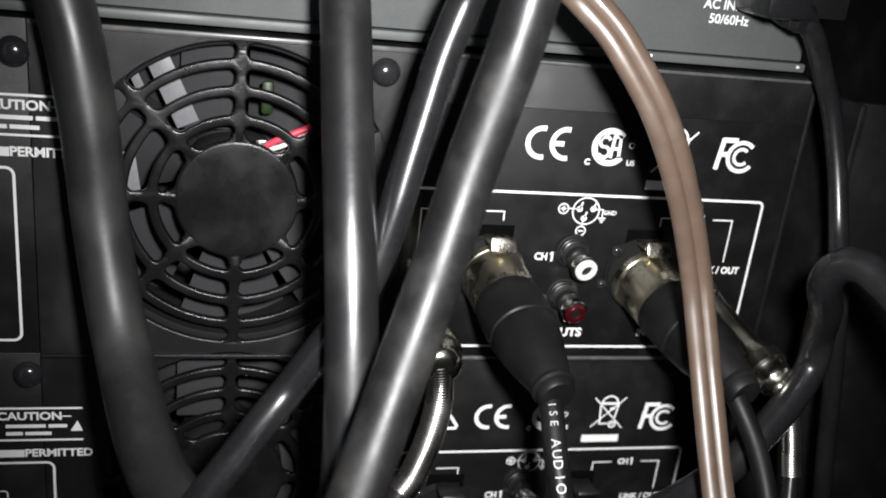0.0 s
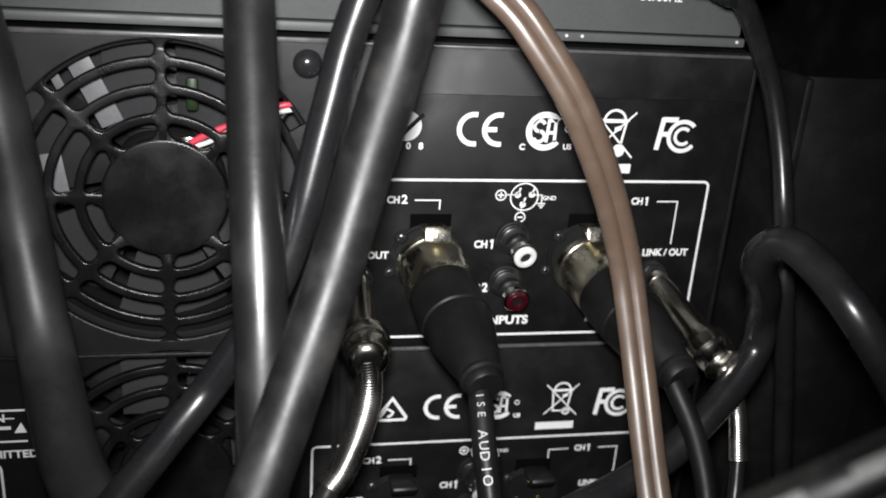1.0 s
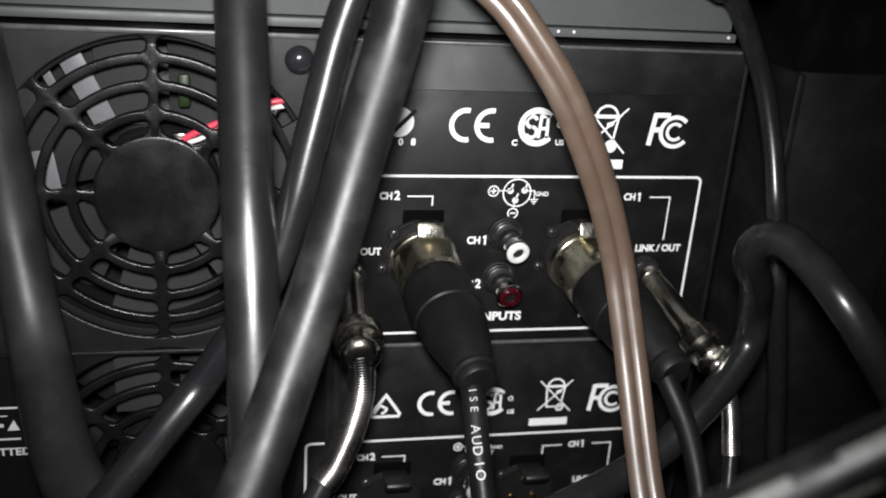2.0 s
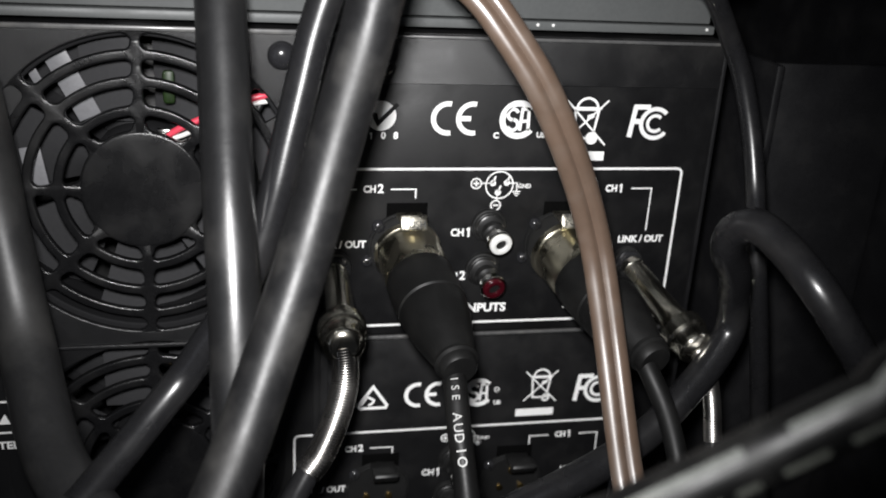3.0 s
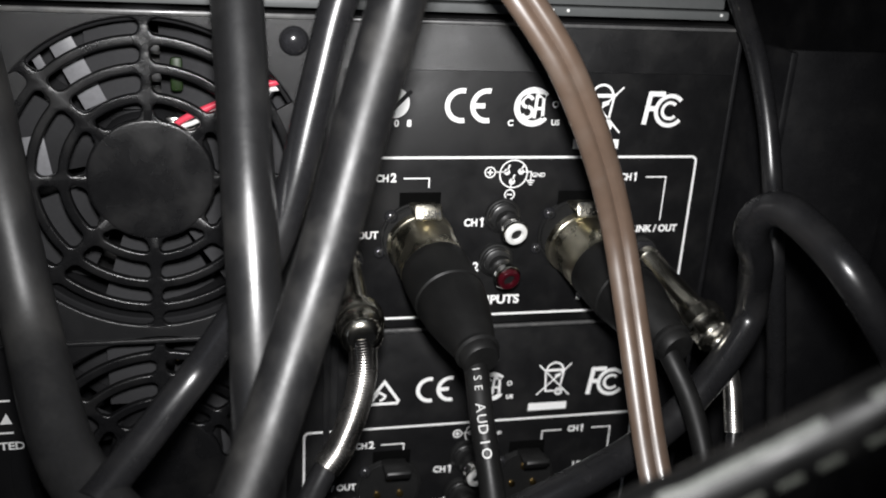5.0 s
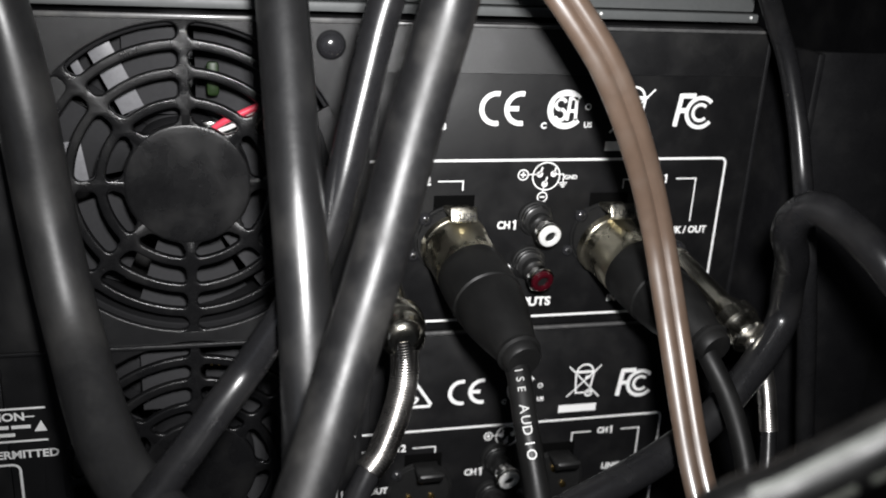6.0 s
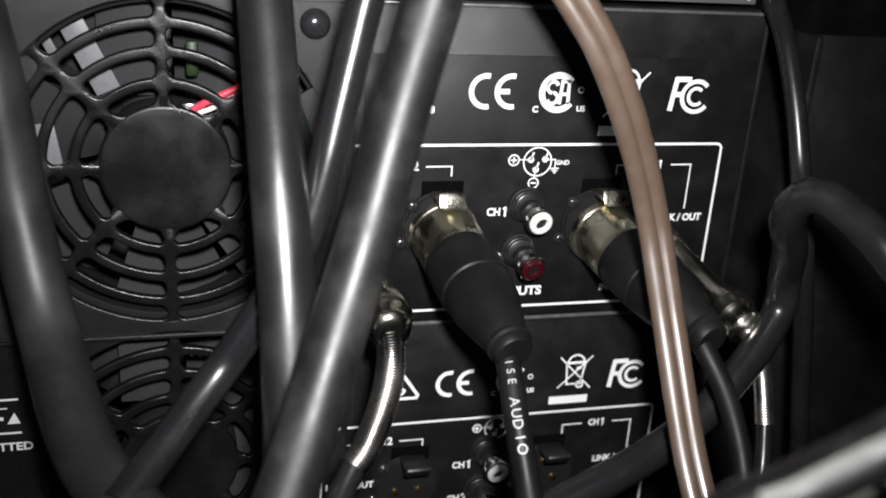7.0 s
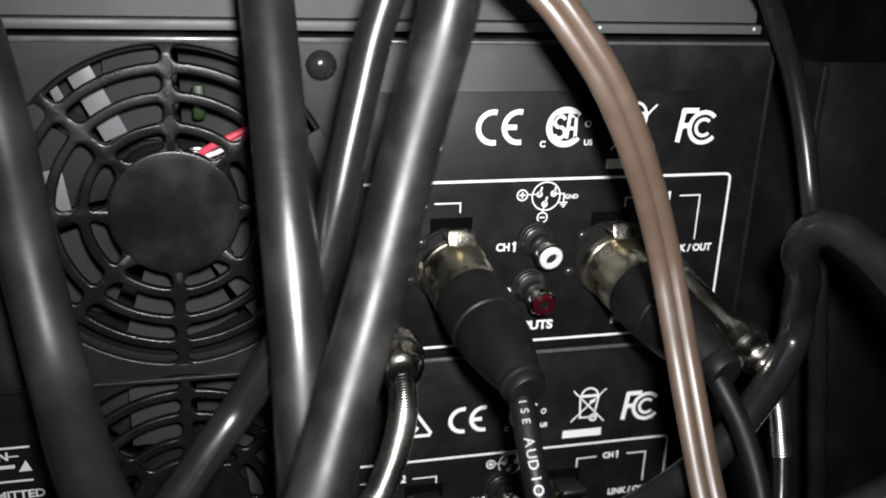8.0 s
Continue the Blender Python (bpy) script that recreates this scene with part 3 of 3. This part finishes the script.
def fan(cx, cz, parent, lower):
    f = part("fan_frame", annulus(RIM_R - 1.2, RIM_R + 2.2, 2.5, 26, 0.5, 72, at=(cx, cz)), M_FAN_BLACK, parent, "black plastic fan frame")
    part("hub", lathe([(0, 15.5), (16, 16.5), (18, 15.5), (18, 0.1)], (cx, 24, cz), (cx, 5, cz), 40), M_FAN_BLACK, f)
    for k in range(7):
        a0 = 360 / 7 * k + 8
        bm = bmesh.new()
        rows = []
        for i in range(9):
            r = 15.5 + 25 * i / 8
            row = []
            for j in range(7):
                u = j / 6
                a = radians(a0 + (u - 0.5) * 44 + 5 * math.sin(i / 8 * 1.4))
                y = 10 + 10 * (u - 0.15 * math.sin(u * math.pi))
                row.append((r, a, y))
            rows.append(row)
        front = [[bm.verts.new(((cx + r * math.cos(a)) * MM, y * MM, (cz + r * math.sin(a)) * MM)) for r, a, y in row] for row in rows]
        back = [[bm.verts.new(((cx + r * math.cos(a)) * MM, (y + 1.2) * MM, (cz + r * math.sin(a)) * MM)) for r, a, y in row] for row in rows]
        for G in (front, back):
            for p, q in zip(G, G[1:]):
                for i in range(6):
                    bm.faces.new((p[i], p[i + 1], q[i + 1], q[i]))
        edge_f = front[0] + [r[-1] for r in front[1:]] + front[-1][-2::-1] + [r[0] for r in front[-2:0:-1]]
        edge_b = back[0] + [r[-1] for r in back[1:]] + back[-1][-2::-1] + [r[0] for r in back[-2:0:-1]]
        n = len(edge_f)
        for i in range(n):
            bm.faces.new((edge_f[i], edge_f[(i + 1) % n], edge_b[(i + 1) % n], edge_b[i]))
        part("blade", bm, M_FAN, f, "pale grey plastic blade")
    for a in (20, 140, 262):
        bm = box(14, RIM_R, 21, 25, -2.2, 2.2, 0.5)
        bmesh.ops.transform(bm, matrix=Matrix.Translation((cx * MM, 0, cz * MM)) @ Matrix.Rotation(-radians(a), 4, "Y"), verts=bm.verts)
        part("strut", bm, M_FAN_BLACK, f)
    for px_, pz, w_, h_, tilt in ((-19.0, 30.5, 6.2, 27, -25), (-27.5, 31.5, 2.4, 12, -25), (-36.0, 3, 3.2, 12, -6), (-29.0, 4.5, 5.5, 11, -8))[2 if lower else 0:]:
        bm = box(-w_ / 2, w_ / 2, 7.6, 8.6, -h_ / 2, h_ / 2, 0.25)
        bmesh.ops.transform(bm, matrix=Matrix.Translation(((cx + px_) * MM, 0, (cz + pz) * MM)) @ Matrix.Rotation(radians(tilt), 4, "Y"), verts=bm.verts)
        part("inner_plate", bm, M_PALE, f, "pale grey plate behind the grille")
    # flat sheet added for the broad dark face of a fan blade
    shade = box(cx - 15.5, cx - 1.0, 8.9, 9.6, cz + 17, cz + 43, 0.3)
    part("blade_sheet", shade, M_FAN, f, "dark grey plastic sheet in place of a fan blade behind the grille")
    if not lower:
        part("red_wire", tube([(cx + 6, 3.4, cz + 14.0), (cx + 10, 2.8, cz + 16.6), (cx + 17, 2.7, cz + 19.9), (cx + 27, 2.9, cz + 24.4), (cx + 34, 3.4, cz + 26), (cx + 40, 6, cz + 26)], 0.95, 10), M_WIRE_RED, f)
        part("white_wire", tube([(cx + 5, 3.6, cz + 13.0), (cx + 11, 3.8, cz + 14.6), (cx + 19, 3.6, cz + 19.0), (cx + 27, 3.4, cz + 22.6), (cx + 34, 3.6, cz + 24.3), (cx + 40, 6, cz + 24)], 0.7, 10), M_WIRE_WHITE, f)
        part("black_wire", tube([(cx + 24, 4.4, cz + 10), (cx + 29, 3.6, cz + 18), (cx + 31, 3.8, cz + 22), (cx + 36, 5, cz + 31)], 0.9, 10), M_RUBBER, f)
        part("wire_clip", box(cx + 4, cx + 8, 2.6, 5.0, cz + 13.2, cz + 16.4, 0.5), M_CHROME, f)
        part("circuit_board", box(cx + 5.6, cx + 8.8, 9, 10, cz + 22, cz + 31, 0.9), M_PCB, f)
    if not lower:
        return f
    bm = bmesh.new()
    for k in range(3):
        lump = bmesh.ops.create_icosphere(bm, subdivisions=2, radius=0.7 * MM, matrix=Matrix.Translation(((cx + 4.5 + 2.2 * k) * MM, 4 * MM, (cz + 33.5 - 0.2 * k) * MM)))
    part("solder_dots", bm, M_BRASS, f)
    return f


def sheet_with_hole(x0, x1, z0, z1, cx, cz, r, y0, y1, n=96):
    """A flat plate with a round hole through it."""
    bm = bmesh.new()
    inner, outer = [], []
    for k in range(n):
        a = 2 * math.pi * k / n
        c, s = math.cos(a), math.sin(a)
        t = min((x1 - cx) / c if c > 1e-9 else 1e9, (x0 - cx) / c if c < -1e-9 else 1e9, (z1 - cz) / s if s > 1e-9 else 1e9, (z0 - cz) / s if s < -1e-9 else 1e9)
        inner.append((cx + r * c, cz + r * s))
        outer.append((cx + t * c, cz + t * s))
    corners = [(x1, z1), (x0, z1), (x0, z0), (x1, z0)]
    for q in corners:
        k = min(range(n), key=lambda i: (outer[i][0] - q[0]) ** 2 + (outer[i][1] - q[1]) ** 2)
        outer[k] = q
    def loop(pts, y):
        return [bm.verts.new((a * MM, y * MM, b * MM)) for a, b in pts]
    def lip(k):
        w, e = radians(15 * k), 0.6
        return loop([(cx + (r + e * (1 - math.cos(w))) * math.cos(2 * math.pi * i / n), cz + (r + e * (1 - math.cos(w))) * math.sin(2 * math.pi * i / n)) for i in range(n)], y0 + e * (1 - math.sin(w)))
    lips = [lip(k) for k in range(7)]
    If, Of, Ib, Ob = lips[-1], loop(outer, y0), loop(inner, y1), loop(outer, y1)
    for p, q in zip(lips, lips[1:]):
        for i in range(n):
            bm.faces.new((p[i], p[(i + 1) % n], q[(i + 1) % n], q[i]))
    for i in range(n):
        j = (i + 1) % n
        for quad in ((If[i], Of[i], Of[j], If[j]), (Ib[i], Ib[j], Ob[j], Ob[i]), (lips[0][i], lips[0][j], Ib[j], Ib[i]), (Of[i], Ob[i], Ob[j], Of[j])):
            bm.faces.new(quad)
    return bm


# ---------- power amplifiers ----------
# where print and sockets sit on each rear panel; the lower amplifier is a later pressing with tighter print
LAYOUT = {
    "upper": dict(kind="tick", row=68.0, first=63.4, size=1.0, ce=77.5, ring=103.0, bin=123.5, bin_up=-0.9, bin_size=1.0, bar=(116.0, 130.0, 55.7, 58.5), fcc=136.2,
                  frame=(46.2, 155.6, 4.2, 53.2), brackets=(62.0, 47.2, 14.5, 2.8, 134.9, 47.0, 2.8, 13.6), links=((52.8, 30.4), (145.2, 30.6)), pins=(98.9, 48.3), pin_size=1.0,
                  names=((88.5, 33.6), (87.4, 19.6)), inputs=(97.3, 8.9), xlr=XLR_X, xlr_up=XLR_Z, phono=(96.5, 35.9), jacks=(51.3, 141.5)),
    "lower": dict(kind="triangle", row=68.0, first=63.6, size=0.9, ce=73.6, ring=97.6, bin=118.3, bin_up=0.9, bin_size=0.85, bar=(110.4, 123.2, 58.2, 60.9), fcc=129.2,
                  frame=(39.6, 146.7, 5.0, 55.5), brackets=(58.4, 49.5, 11.5, 3.2, 127.8, 50.4, 4.0, 10.8), links=((48.5, 34.8), (135.2, 36.6)), pins=(93.9, 51.2), pin_size=0.88,
                  names=((83.9, 38.8), (82.9, 26.5)), inputs=(92.0, 15.5), xlr=(66.2, 110.6), xlr_up=34.0, phono=(90.9, 43.8), jacks=(47.5, 132.0)),
}


def amplifier(z, variant, label):
    """A two-unit power amplifier seen from behind; local coordinates are those of the upper one, moved down by z."""
    a = thing("power_amplifier", label, "power amplifier", group="stacked power amplifiers")
    top = 91.4 if variant == "upper" else 89.6
    part("chassis", box(-300, 164, 44, 290, 1.0, top - 0.4, 0.5), M_SHEET, a)
    part("top_cover", box(-300, 164, 1.6, 44, top - 1.4, top - 0.2, 0.2), M_SHEET, a)
    part("floor_pan", box(-300, 164, 1.6, 44, 0.9, 2.0, 0.2), M_SHEET, a)
    part("side_wall", box(47, 48.5, 1.7, 44, 2.2, top - 1.6), M_SHEET, a)
    part("side_wall", box(-48.5, -47, 1.7, 44, 2.2, top - 1.6), M_SHEET, a)
    # rear sheets: fan bay, connector bay and the bay left of the fan
    part("fan_panel", sheet_with_hole(-52, 46, 0.9, top, FAN[0], FAN[1], RIM_R, 0.0, 1.5), M_SHEET, a, "textured black steel fan panel")
    # top lips; the paler colour paints the light they catch
    part("rim_lip", box(-52, 46, -0.9, 0.4, top - 1.3, top + 0.1, 0.45), M_LIT_EDGE if variant == "upper" else M_SHEET, a)
    part("rim_lip", box(47.5, 163, -0.5, 0.6, top - 1.5, top - 0.5, 0.35), M_LIT_EDGE, a)
    part("connector_panel", box(46.6, 164, 0.25, 1.7, 0.9, top - 0.5, 0.3), M_SHEET, a)
    part("inlet_panel", box(-300, -52.3, 0.1, 1.6, 0.9, top, 0.3), M_SHEET, a)
    part("seam_strip", box(45.2, 47.4, -0.55, 0.2, 1.2, top - 0.9, 0.25), M_SHEET, a)
    part("connector_plate", box(49.5, 163, -0.4, 0.2, 1.3, 77.6 if variant == "upper" else 87.6, 0.1), M_PLATE, a, "satin black printed connector plate")
    part("end_flange", box(164.1, 165.4, 0.6, 20, 1.0, top - 1, 0.3), M_RACK, a)
    fan_grille(*FAN, a)
    fan(*FAN, a, variant == "lower")
    for x, zz, r in ((36.4, 84.6, 3.9), (-55.5, 83.2, 3.9)):
        dome_screw(x, zz, r, a)
    if variant == "upper":
        dome_screw(63.9, 82.2, 3.1, a, 0.25)
    part("vent_hole", lathe([(0, 2.6), (0.2, 2.6), (0.2, 0.1)], (157.5, 0.2, 42), (157.5, -1, 42), 20), M_DARK, a)
    # print
    lay = LAYOUT[variant]
    conformity_marks(a, lay)
    mark([box_outline(*lay["frame"], 1.6)], 0.75, a, "frame_line", True)
    x1, z1, l1, r1, x2, z2, l2, r2 = lay["brackets"]
    channel_bracket(x1, z1, 12.2, l1, r1, "CH2", a, 4.9)
    channel_bracket(x2, z2, 11.7, l2, r2, "CH1", a, 5.2)
    for x, zz in lay["links"]:
        print_text("LINK / OUT", x, zz, 2.2, a, PRINT_Y, 0.95, 0.13)
    pin_diagram(*lay["pins"], a, lay["pin_size"])
    for (x, zz), n in zip(lay["names"], "12"):
        channel_name(x, zz, n, a, 2.3)
    print_text("INPUTS", *lay["inputs"], 2.8, a, PRINT_Y, 1.05, 0.16)
    print_text("IN", lay["inputs"][0] + 26.5, lay["inputs"][1] + 0.1, 2.2, a, PRINT_Y, 0.98, 0.1)
    # inlet side
    mark([[(-110, 72.6), (-41.6, 72.6)], [(-110, 62.4), (-41.6, 62.4)]], 0.65, a)
    print_text("CAUTION", -55.6, 70.0, 2.5, a, PRINT_Y, 1.1, 0.12)
    mark([[(-47.4, 70.0), (-44.6, 70.0)]], 0.4, a)
    for x0, x1, zz in ((-62, -51.5, 66.9), (-50.8, -45.8, 66.9), (-62, -57.6, 64.5), (-57, -50, 64.5)):
        part("pale_bar", patch([(x0, zz - 0.55), (x1, zz - 0.55), (x1, zz + 0.55), (x0, zz + 0.55)], PRINT_Y), M_PRINT, a)
    part("warning_triangle", patch([(-45.0, 65.2), (-41.6, 65.2), (-43.0, 68.6)], PRINT_Y), M_PRINT, a)
    print_text("PERMITTED", -48.2, 58.0, 2.5, a, PRINT_Y, 1.05, 0.12)
    patch_bar = patch([(-66, 56.8), (-57.4, 56.8), (-57.4, 59.2), (-66, 59.2)], PRINT_Y)
    part("pale_bar", patch_bar, M_PRINT, a)
    mark([box_outline(-140, -56.6 if variant == "upper" else -49.7, 5.2, 53.8 if variant == "upper" else 54.9, 2.0)], 0.75, a, "frame_line", True)
    mark([box_outline(-132, -62.5, 12, 45.5, 0.8)], 0.4, a, "frame_line", True)
    # sockets
    for x in lay["xlr"]:
        xlr_socket(x, lay["xlr_up"], a, -24 if variant == "upper" else 38)
    rx, rz = lay["phono"]
    rca_socket(rx, rz, M_WHITE, a)
    rca_socket(rx - 1.0, rz - 13.8, M_RED, a)
    for x in lay["jacks"]:
        jack_socket(x, lay["xlr_up"] - 6.2, a)
    if z:
        for o in a.children:
            o.location.z -= z * MM
        a.location.z -= 0
    return a


amplifier(0.0, "upper", "black rack power amplifier with a fan grille and plugged inputs")
amplifier(AMP_PITCH, "lower", "black rack power amplifier with empty inputs below another")

# ---------- grey device on top ----------
mixer = thing("rack_unit", "grey painted steel rack unit resting above the amplifiers", "rack unit", (0, 100, 93))
part("case", box(-300, 160.4, 6, 280, 93.2, 180, 0.8), M_GREY, mixer)
part("rear_panel", box(-300, 159.4, 3.6, 6.4, 95.6, 178, 0.4), M_GREY, mixer, "flat grey rear panel")
part("bottom_flange", box(-300, 160.6, 2.2, 8, 92.6, 95.2, 0.6), M_GREY, mixer, "folded bottom edge")
for x in (107.0, 111.5, 158.0):
    part("spot_weld", lathe([(0, 0.5), (0.25, 0.4), (0.3, 0.05)], (x, 2.2, 94.2), (x, 1, 94.2), 12), M_WHITE, mixer)
print_text("AC INPUT", 133.4, 109.6, 2.7, mixer, 3.4, 0.98, 0.08)
print_text("50/60Hz", 133.7, 105.6, 2.7, mixer, 3.4, 0.98, 0.08)
part("inlet", box(140, 168, -1, 4, 108.5, 130, 1.0), M_DARK, mixer, "black mains inlet")
part("foot", lathe([(0, 6), (3.0, 6)], (120, 40, 93.2), (120, 40, 90), 20), M_BOOT, mixer)

# ---------- plugs and cables ----------
M_JACK = material("satin nickel", (0.72, 0.69, 0.6), 0.22, metal=1.0, grain=0.1, rough_var=0.08)


def cable(name, label, points, r, mat, n=24):
    c = thing(name, label, "cable", points[0])
    part("jacket", tube(points, r, n), mat, c)
    return c


cable("power_cable", "thick charcoal black cable hanging beside the fan grille", C1, 6.8, M_CHARCOAL)
cable("power_cable", "thick black cable hanging down across the amplifiers", C2, 5.9, M_RUBBER_MATTE)
cable("signal_cable", "glossy black cable passing behind a thicker one", C3, 3.95, M_RUBBER)
c4 = cable("power_cable", "thick scuffed black cable slanting across the amplifiers", C4, 5.7, M_SCUFFED)
cable("mains_cable", "black mains cord from the grey unit's inlet", C7, 2.9, M_RUBBER)
cable("looped_cable", "black cable looped over and slanting down behind the plugs", C8, 4.4, M_RUBBER)

speaker = thing("speaker_wire", "brown translucent twin speaker wire", "speaker wire", C6[0])
twin = []
for k in range(28):
    a = 2 * math.pi * k / 28
    u = 4.3 * math.cos(a)
    v = 2.25 * math.sin(a) * (1 - 0.42 * math.exp(-(u / 0.75) ** 2)) + 0.25 * math.sin(a) * abs(math.cos(a))
    twin.append((u, v))
part("insulation", sweep(C6, twin, 2.0, up=(0.25, 0.88, -0.4)), M_BROWN, speaker)


def xlr_plug(base, tip, lead, r, label):
    p = thing("xlr_plug", label, "audio plug", base)
    part("shell", lathe([(0.6, 9.0), (1.2, 9.9), (3.2, 9.9), (3.6, 9.5), (4.4, 9.4), (12.8, 9.4), (16.4, 9.5), (17.4, 8.9)], base, tip, 48), M_NICKEL, p, "aged nickel shell")
    part("boot", lathe([(15.6, 9.3), (16.0, 9.6), (19.5, 9.75), (29.0, 9.65), (29.5, 9.2), (30.4, 9.35), (35.5, 8.8), (43.5, 6.9), (49.4, 5.3), (49.8, 5.7), (50.8, 5.75), (51.3, 5.0), (53.4, 4.8), (54.0, 4.3), (54.0, 2.0)], base, tip, 48), M_BOOT, p, "matte black rubber boot")
    part("lead", tube(lead, r, 20), M_BOOT, p)
    return p


PLUG_1, PLUG_2 = ((71.8, -1.2, 29.5), (77.0, -46.8, 18.3)), ((118.7, -1.2, 28.6), (129.0, -46.8, 17.6))
plug1 = xlr_plug(*PLUG_1, [(76.9, -45.6, 18.8)] + X1, 3.05, "nickel and black XLR plug in the channel two input")
xlr_plug(*PLUG_2, [(128.4, -43.5, 18.6)] + X2, 2.75, "nickel and black XLR plug in the channel one input")


def lead_letters(text, points, at, height, step, r, parent, name="lettering"):
    """Letters that run along a lead, on the side that faces the lamp."""
    pts = spline(points, 0.5)
    gone, out = 0.0, []
    for p, q in zip(pts, pts[1:]):
        out.append((gone, p, (q - p).normalized()))
        gone += (q - p).length
    for k, ch in enumerate(text):
        s = at + k * step
        g, p, d = min(out, key=lambda o: abs(o[0] - s))
        view = Vector((-0.28, -0.85, 0.45))
        nrm = (view - d * view.dot(d)).normalized()
        up = nrm.cross(d)
        m = Matrix((d, up, nrm)).transposed().to_4x4()
        m.translation = (p + nrm * (r + 0.03)) * MM
        if ch == "|":
            bm = bmesh.new()
            for a, b in ((-0.75, 0.75),):
                q = [(-0.5, a), (-0.1, a), (-0.1, b), (-0.5, b)]
                bm.faces.new([bm.verts.new((x * MM, y * MM, 0)) for x, y in q])
            bmesh.ops.transform(bm, matrix=m, verts=bm.verts)
        else:
            bm = writing(ch, height, m, weight=0.012)
        part(name, bm, M_LEAD_PRINT, parent)


lead_letters("ISE", X1, 7.2, 2.0, 2.2, 3.06, plug1)
lead_letters("AUDIO", X1, LETTER_AT, 2.4, 2.75, 3.06, plug1)


def jack_plug(base, tip, lead, tail, r, label):
    """A quarter-inch plug: slim barrel, knurled collar, coiled spring sleeve over the lead."""
    p = thing("jack_plug", label, "audio plug", base)
    k = (Vector(tip) - Vector(base)).length / 38.0
    part("barrel", lathe([(2.0 * k, 3.3), (4.6 * k, 3.8), (5.2 * k, 3.5), (26 * k, 4.0), (30.6 * k, 5.0), (31.2 * k, 5.4)], base, tip, 36), M_JACK, p, "chrome barrel")
    knurl = bmesh.new()
    prof = [(30.8 * k, 5.2), (31.4 * k, 6.3), (35.2 * k, 6.4), (36.0 * k, 5.8)]
    turn = (Vector(tip) - Vector(base)).to_track_quat("Z", "Y").to_matrix()
    rings = []
    for s_, r_ in prof:
        rings.append([knurl.verts.new((Vector(base) + turn @ Vector(((r_ + 0.12 * (i % 2)) * math.cos(math.pi * i / 36), (r_ + 0.12 * (i % 2)) * math.sin(math.pi * i / 36), s_))) * MM) for i in range(72)])
    for a_, b_ in zip(rings, rings[1:]):
        for i in range(72):
            knurl.faces.new((a_[i], a_[(i + 1) % 72], b_[(i + 1) % 72], b_[i]))
    part("collar", knurl, M_JACK, p, "knurled nickel collar")
    part("ferrule", lathe([(35.6 * k, 5.9), (36.4 * k, 5.6), (39.6 * k, 5.3), (40.2 * k, 5.5), (41.0 * k, 5.2), (41.8 * k, r + 0.4), (42.2 * k, r - 0.4)], base, tip, 40), M_JACK, p)
    part("braided_sleeve", sweep(lead, lambda s: ring_profile(r + 0.014 * r * math.sin(s * 2 * math.pi / 0.75), 24), 0.15), M_SPRING, p, "shiny coiled steel sleeve")
    part("lead", tube(tail, r * 0.86, 18), M_RUBBER, p)
    return p


jack_plug((51.3, -0.8, 23.2), (49.9, -40.0, 19.8), J2, J2b, 3.6, "chrome jack plug with a coiled steel sleeve")
jack_plug((141.5, -0.9, 23.8), (149.8, -34.0, 11.8), J1, J1b, 2.5, "chrome jack plug beside the rack rail")

# strain relief of the mains cord
mains = thing("mains_plug", "black moulded mains plug in the grey unit", "mains plug", C7[0])
part("body", box(132.5, 146, -18, 1.2, 108.8, 126, 2.2), M_RUBBER, mains)
part("strain_relief", lathe([(0, 5.2), (3, 5.0), (4, 4.2), (5, 4.6), (6, 4.0), (7, 4.3), (8, 3.7), (9.5, 3.2)], C7[0], C7[1], 24), M_RUBBER, mains)

# cable close to the lens, with print and a second row of long pale strips along it
near = cable("near_cable", "black cable with pale print crossing close by", C9, NEAR_R, M_NEAR)


def dash_row(points, r, view, turn, width, lengths, gaps, mat, parent, seed):
    """Pale dashes along a cable, on the side turned by an angle from the given direction."""
    rng = random.Random(seed)
    pts = spline(points, 1.0)
    gone, nxt, left = 0.0, 4.0, 0.0
    rows = []
    for p, q in zip(pts, pts[1:]):
        gone += (q - p).length
        if left <= 0 and gone > nxt:
            left, rows = rng.uniform(*lengths), []
        if left > 0:
            d = (q - p).normalized()
            n = (Vector(view) - d * Vector(view).dot(d)).normalized()
            rows.append((p, n, d.cross(n)))
            left -= (q - p).length
            if left <= 0 and len(rows) > 1:
                bm = bmesh.new()
                grid = [[bm.verts.new((c + (n * math.cos(w) + u * math.sin(w)) * (r + 0.05)) * MM) for w in [radians(turn) + width * (i / 4 - 0.5) / r for i in range(5)]] for c, n, u in rows]
                for g, h in zip(grid, grid[1:]):
                    for i in range(4):
                        bm.faces.new((g[i], g[i + 1], h[i + 1], h[i]))
                part("pale_bar", bm, mat, parent)
                nxt = gone + rng.uniform(*gaps)


NEAR_SEEN = C9[5:13]
# short dashes of faded print
dash_row(NEAR_SEEN, NEAR_R, (-0.43, -0.74, 0.53), 50, 1.3, (3.0, 7.5), (1.5, 3.0), M_DIM_PRINT, near, 4)
# long pale strips on another side of the jacket
dash_row(NEAR_SEEN, NEAR_R, (-0.43, -0.74, 0.53), -20, 1.3, (22.0, 28.0), (4.0, 6.0), M_PALE_STRIP, near, 9)
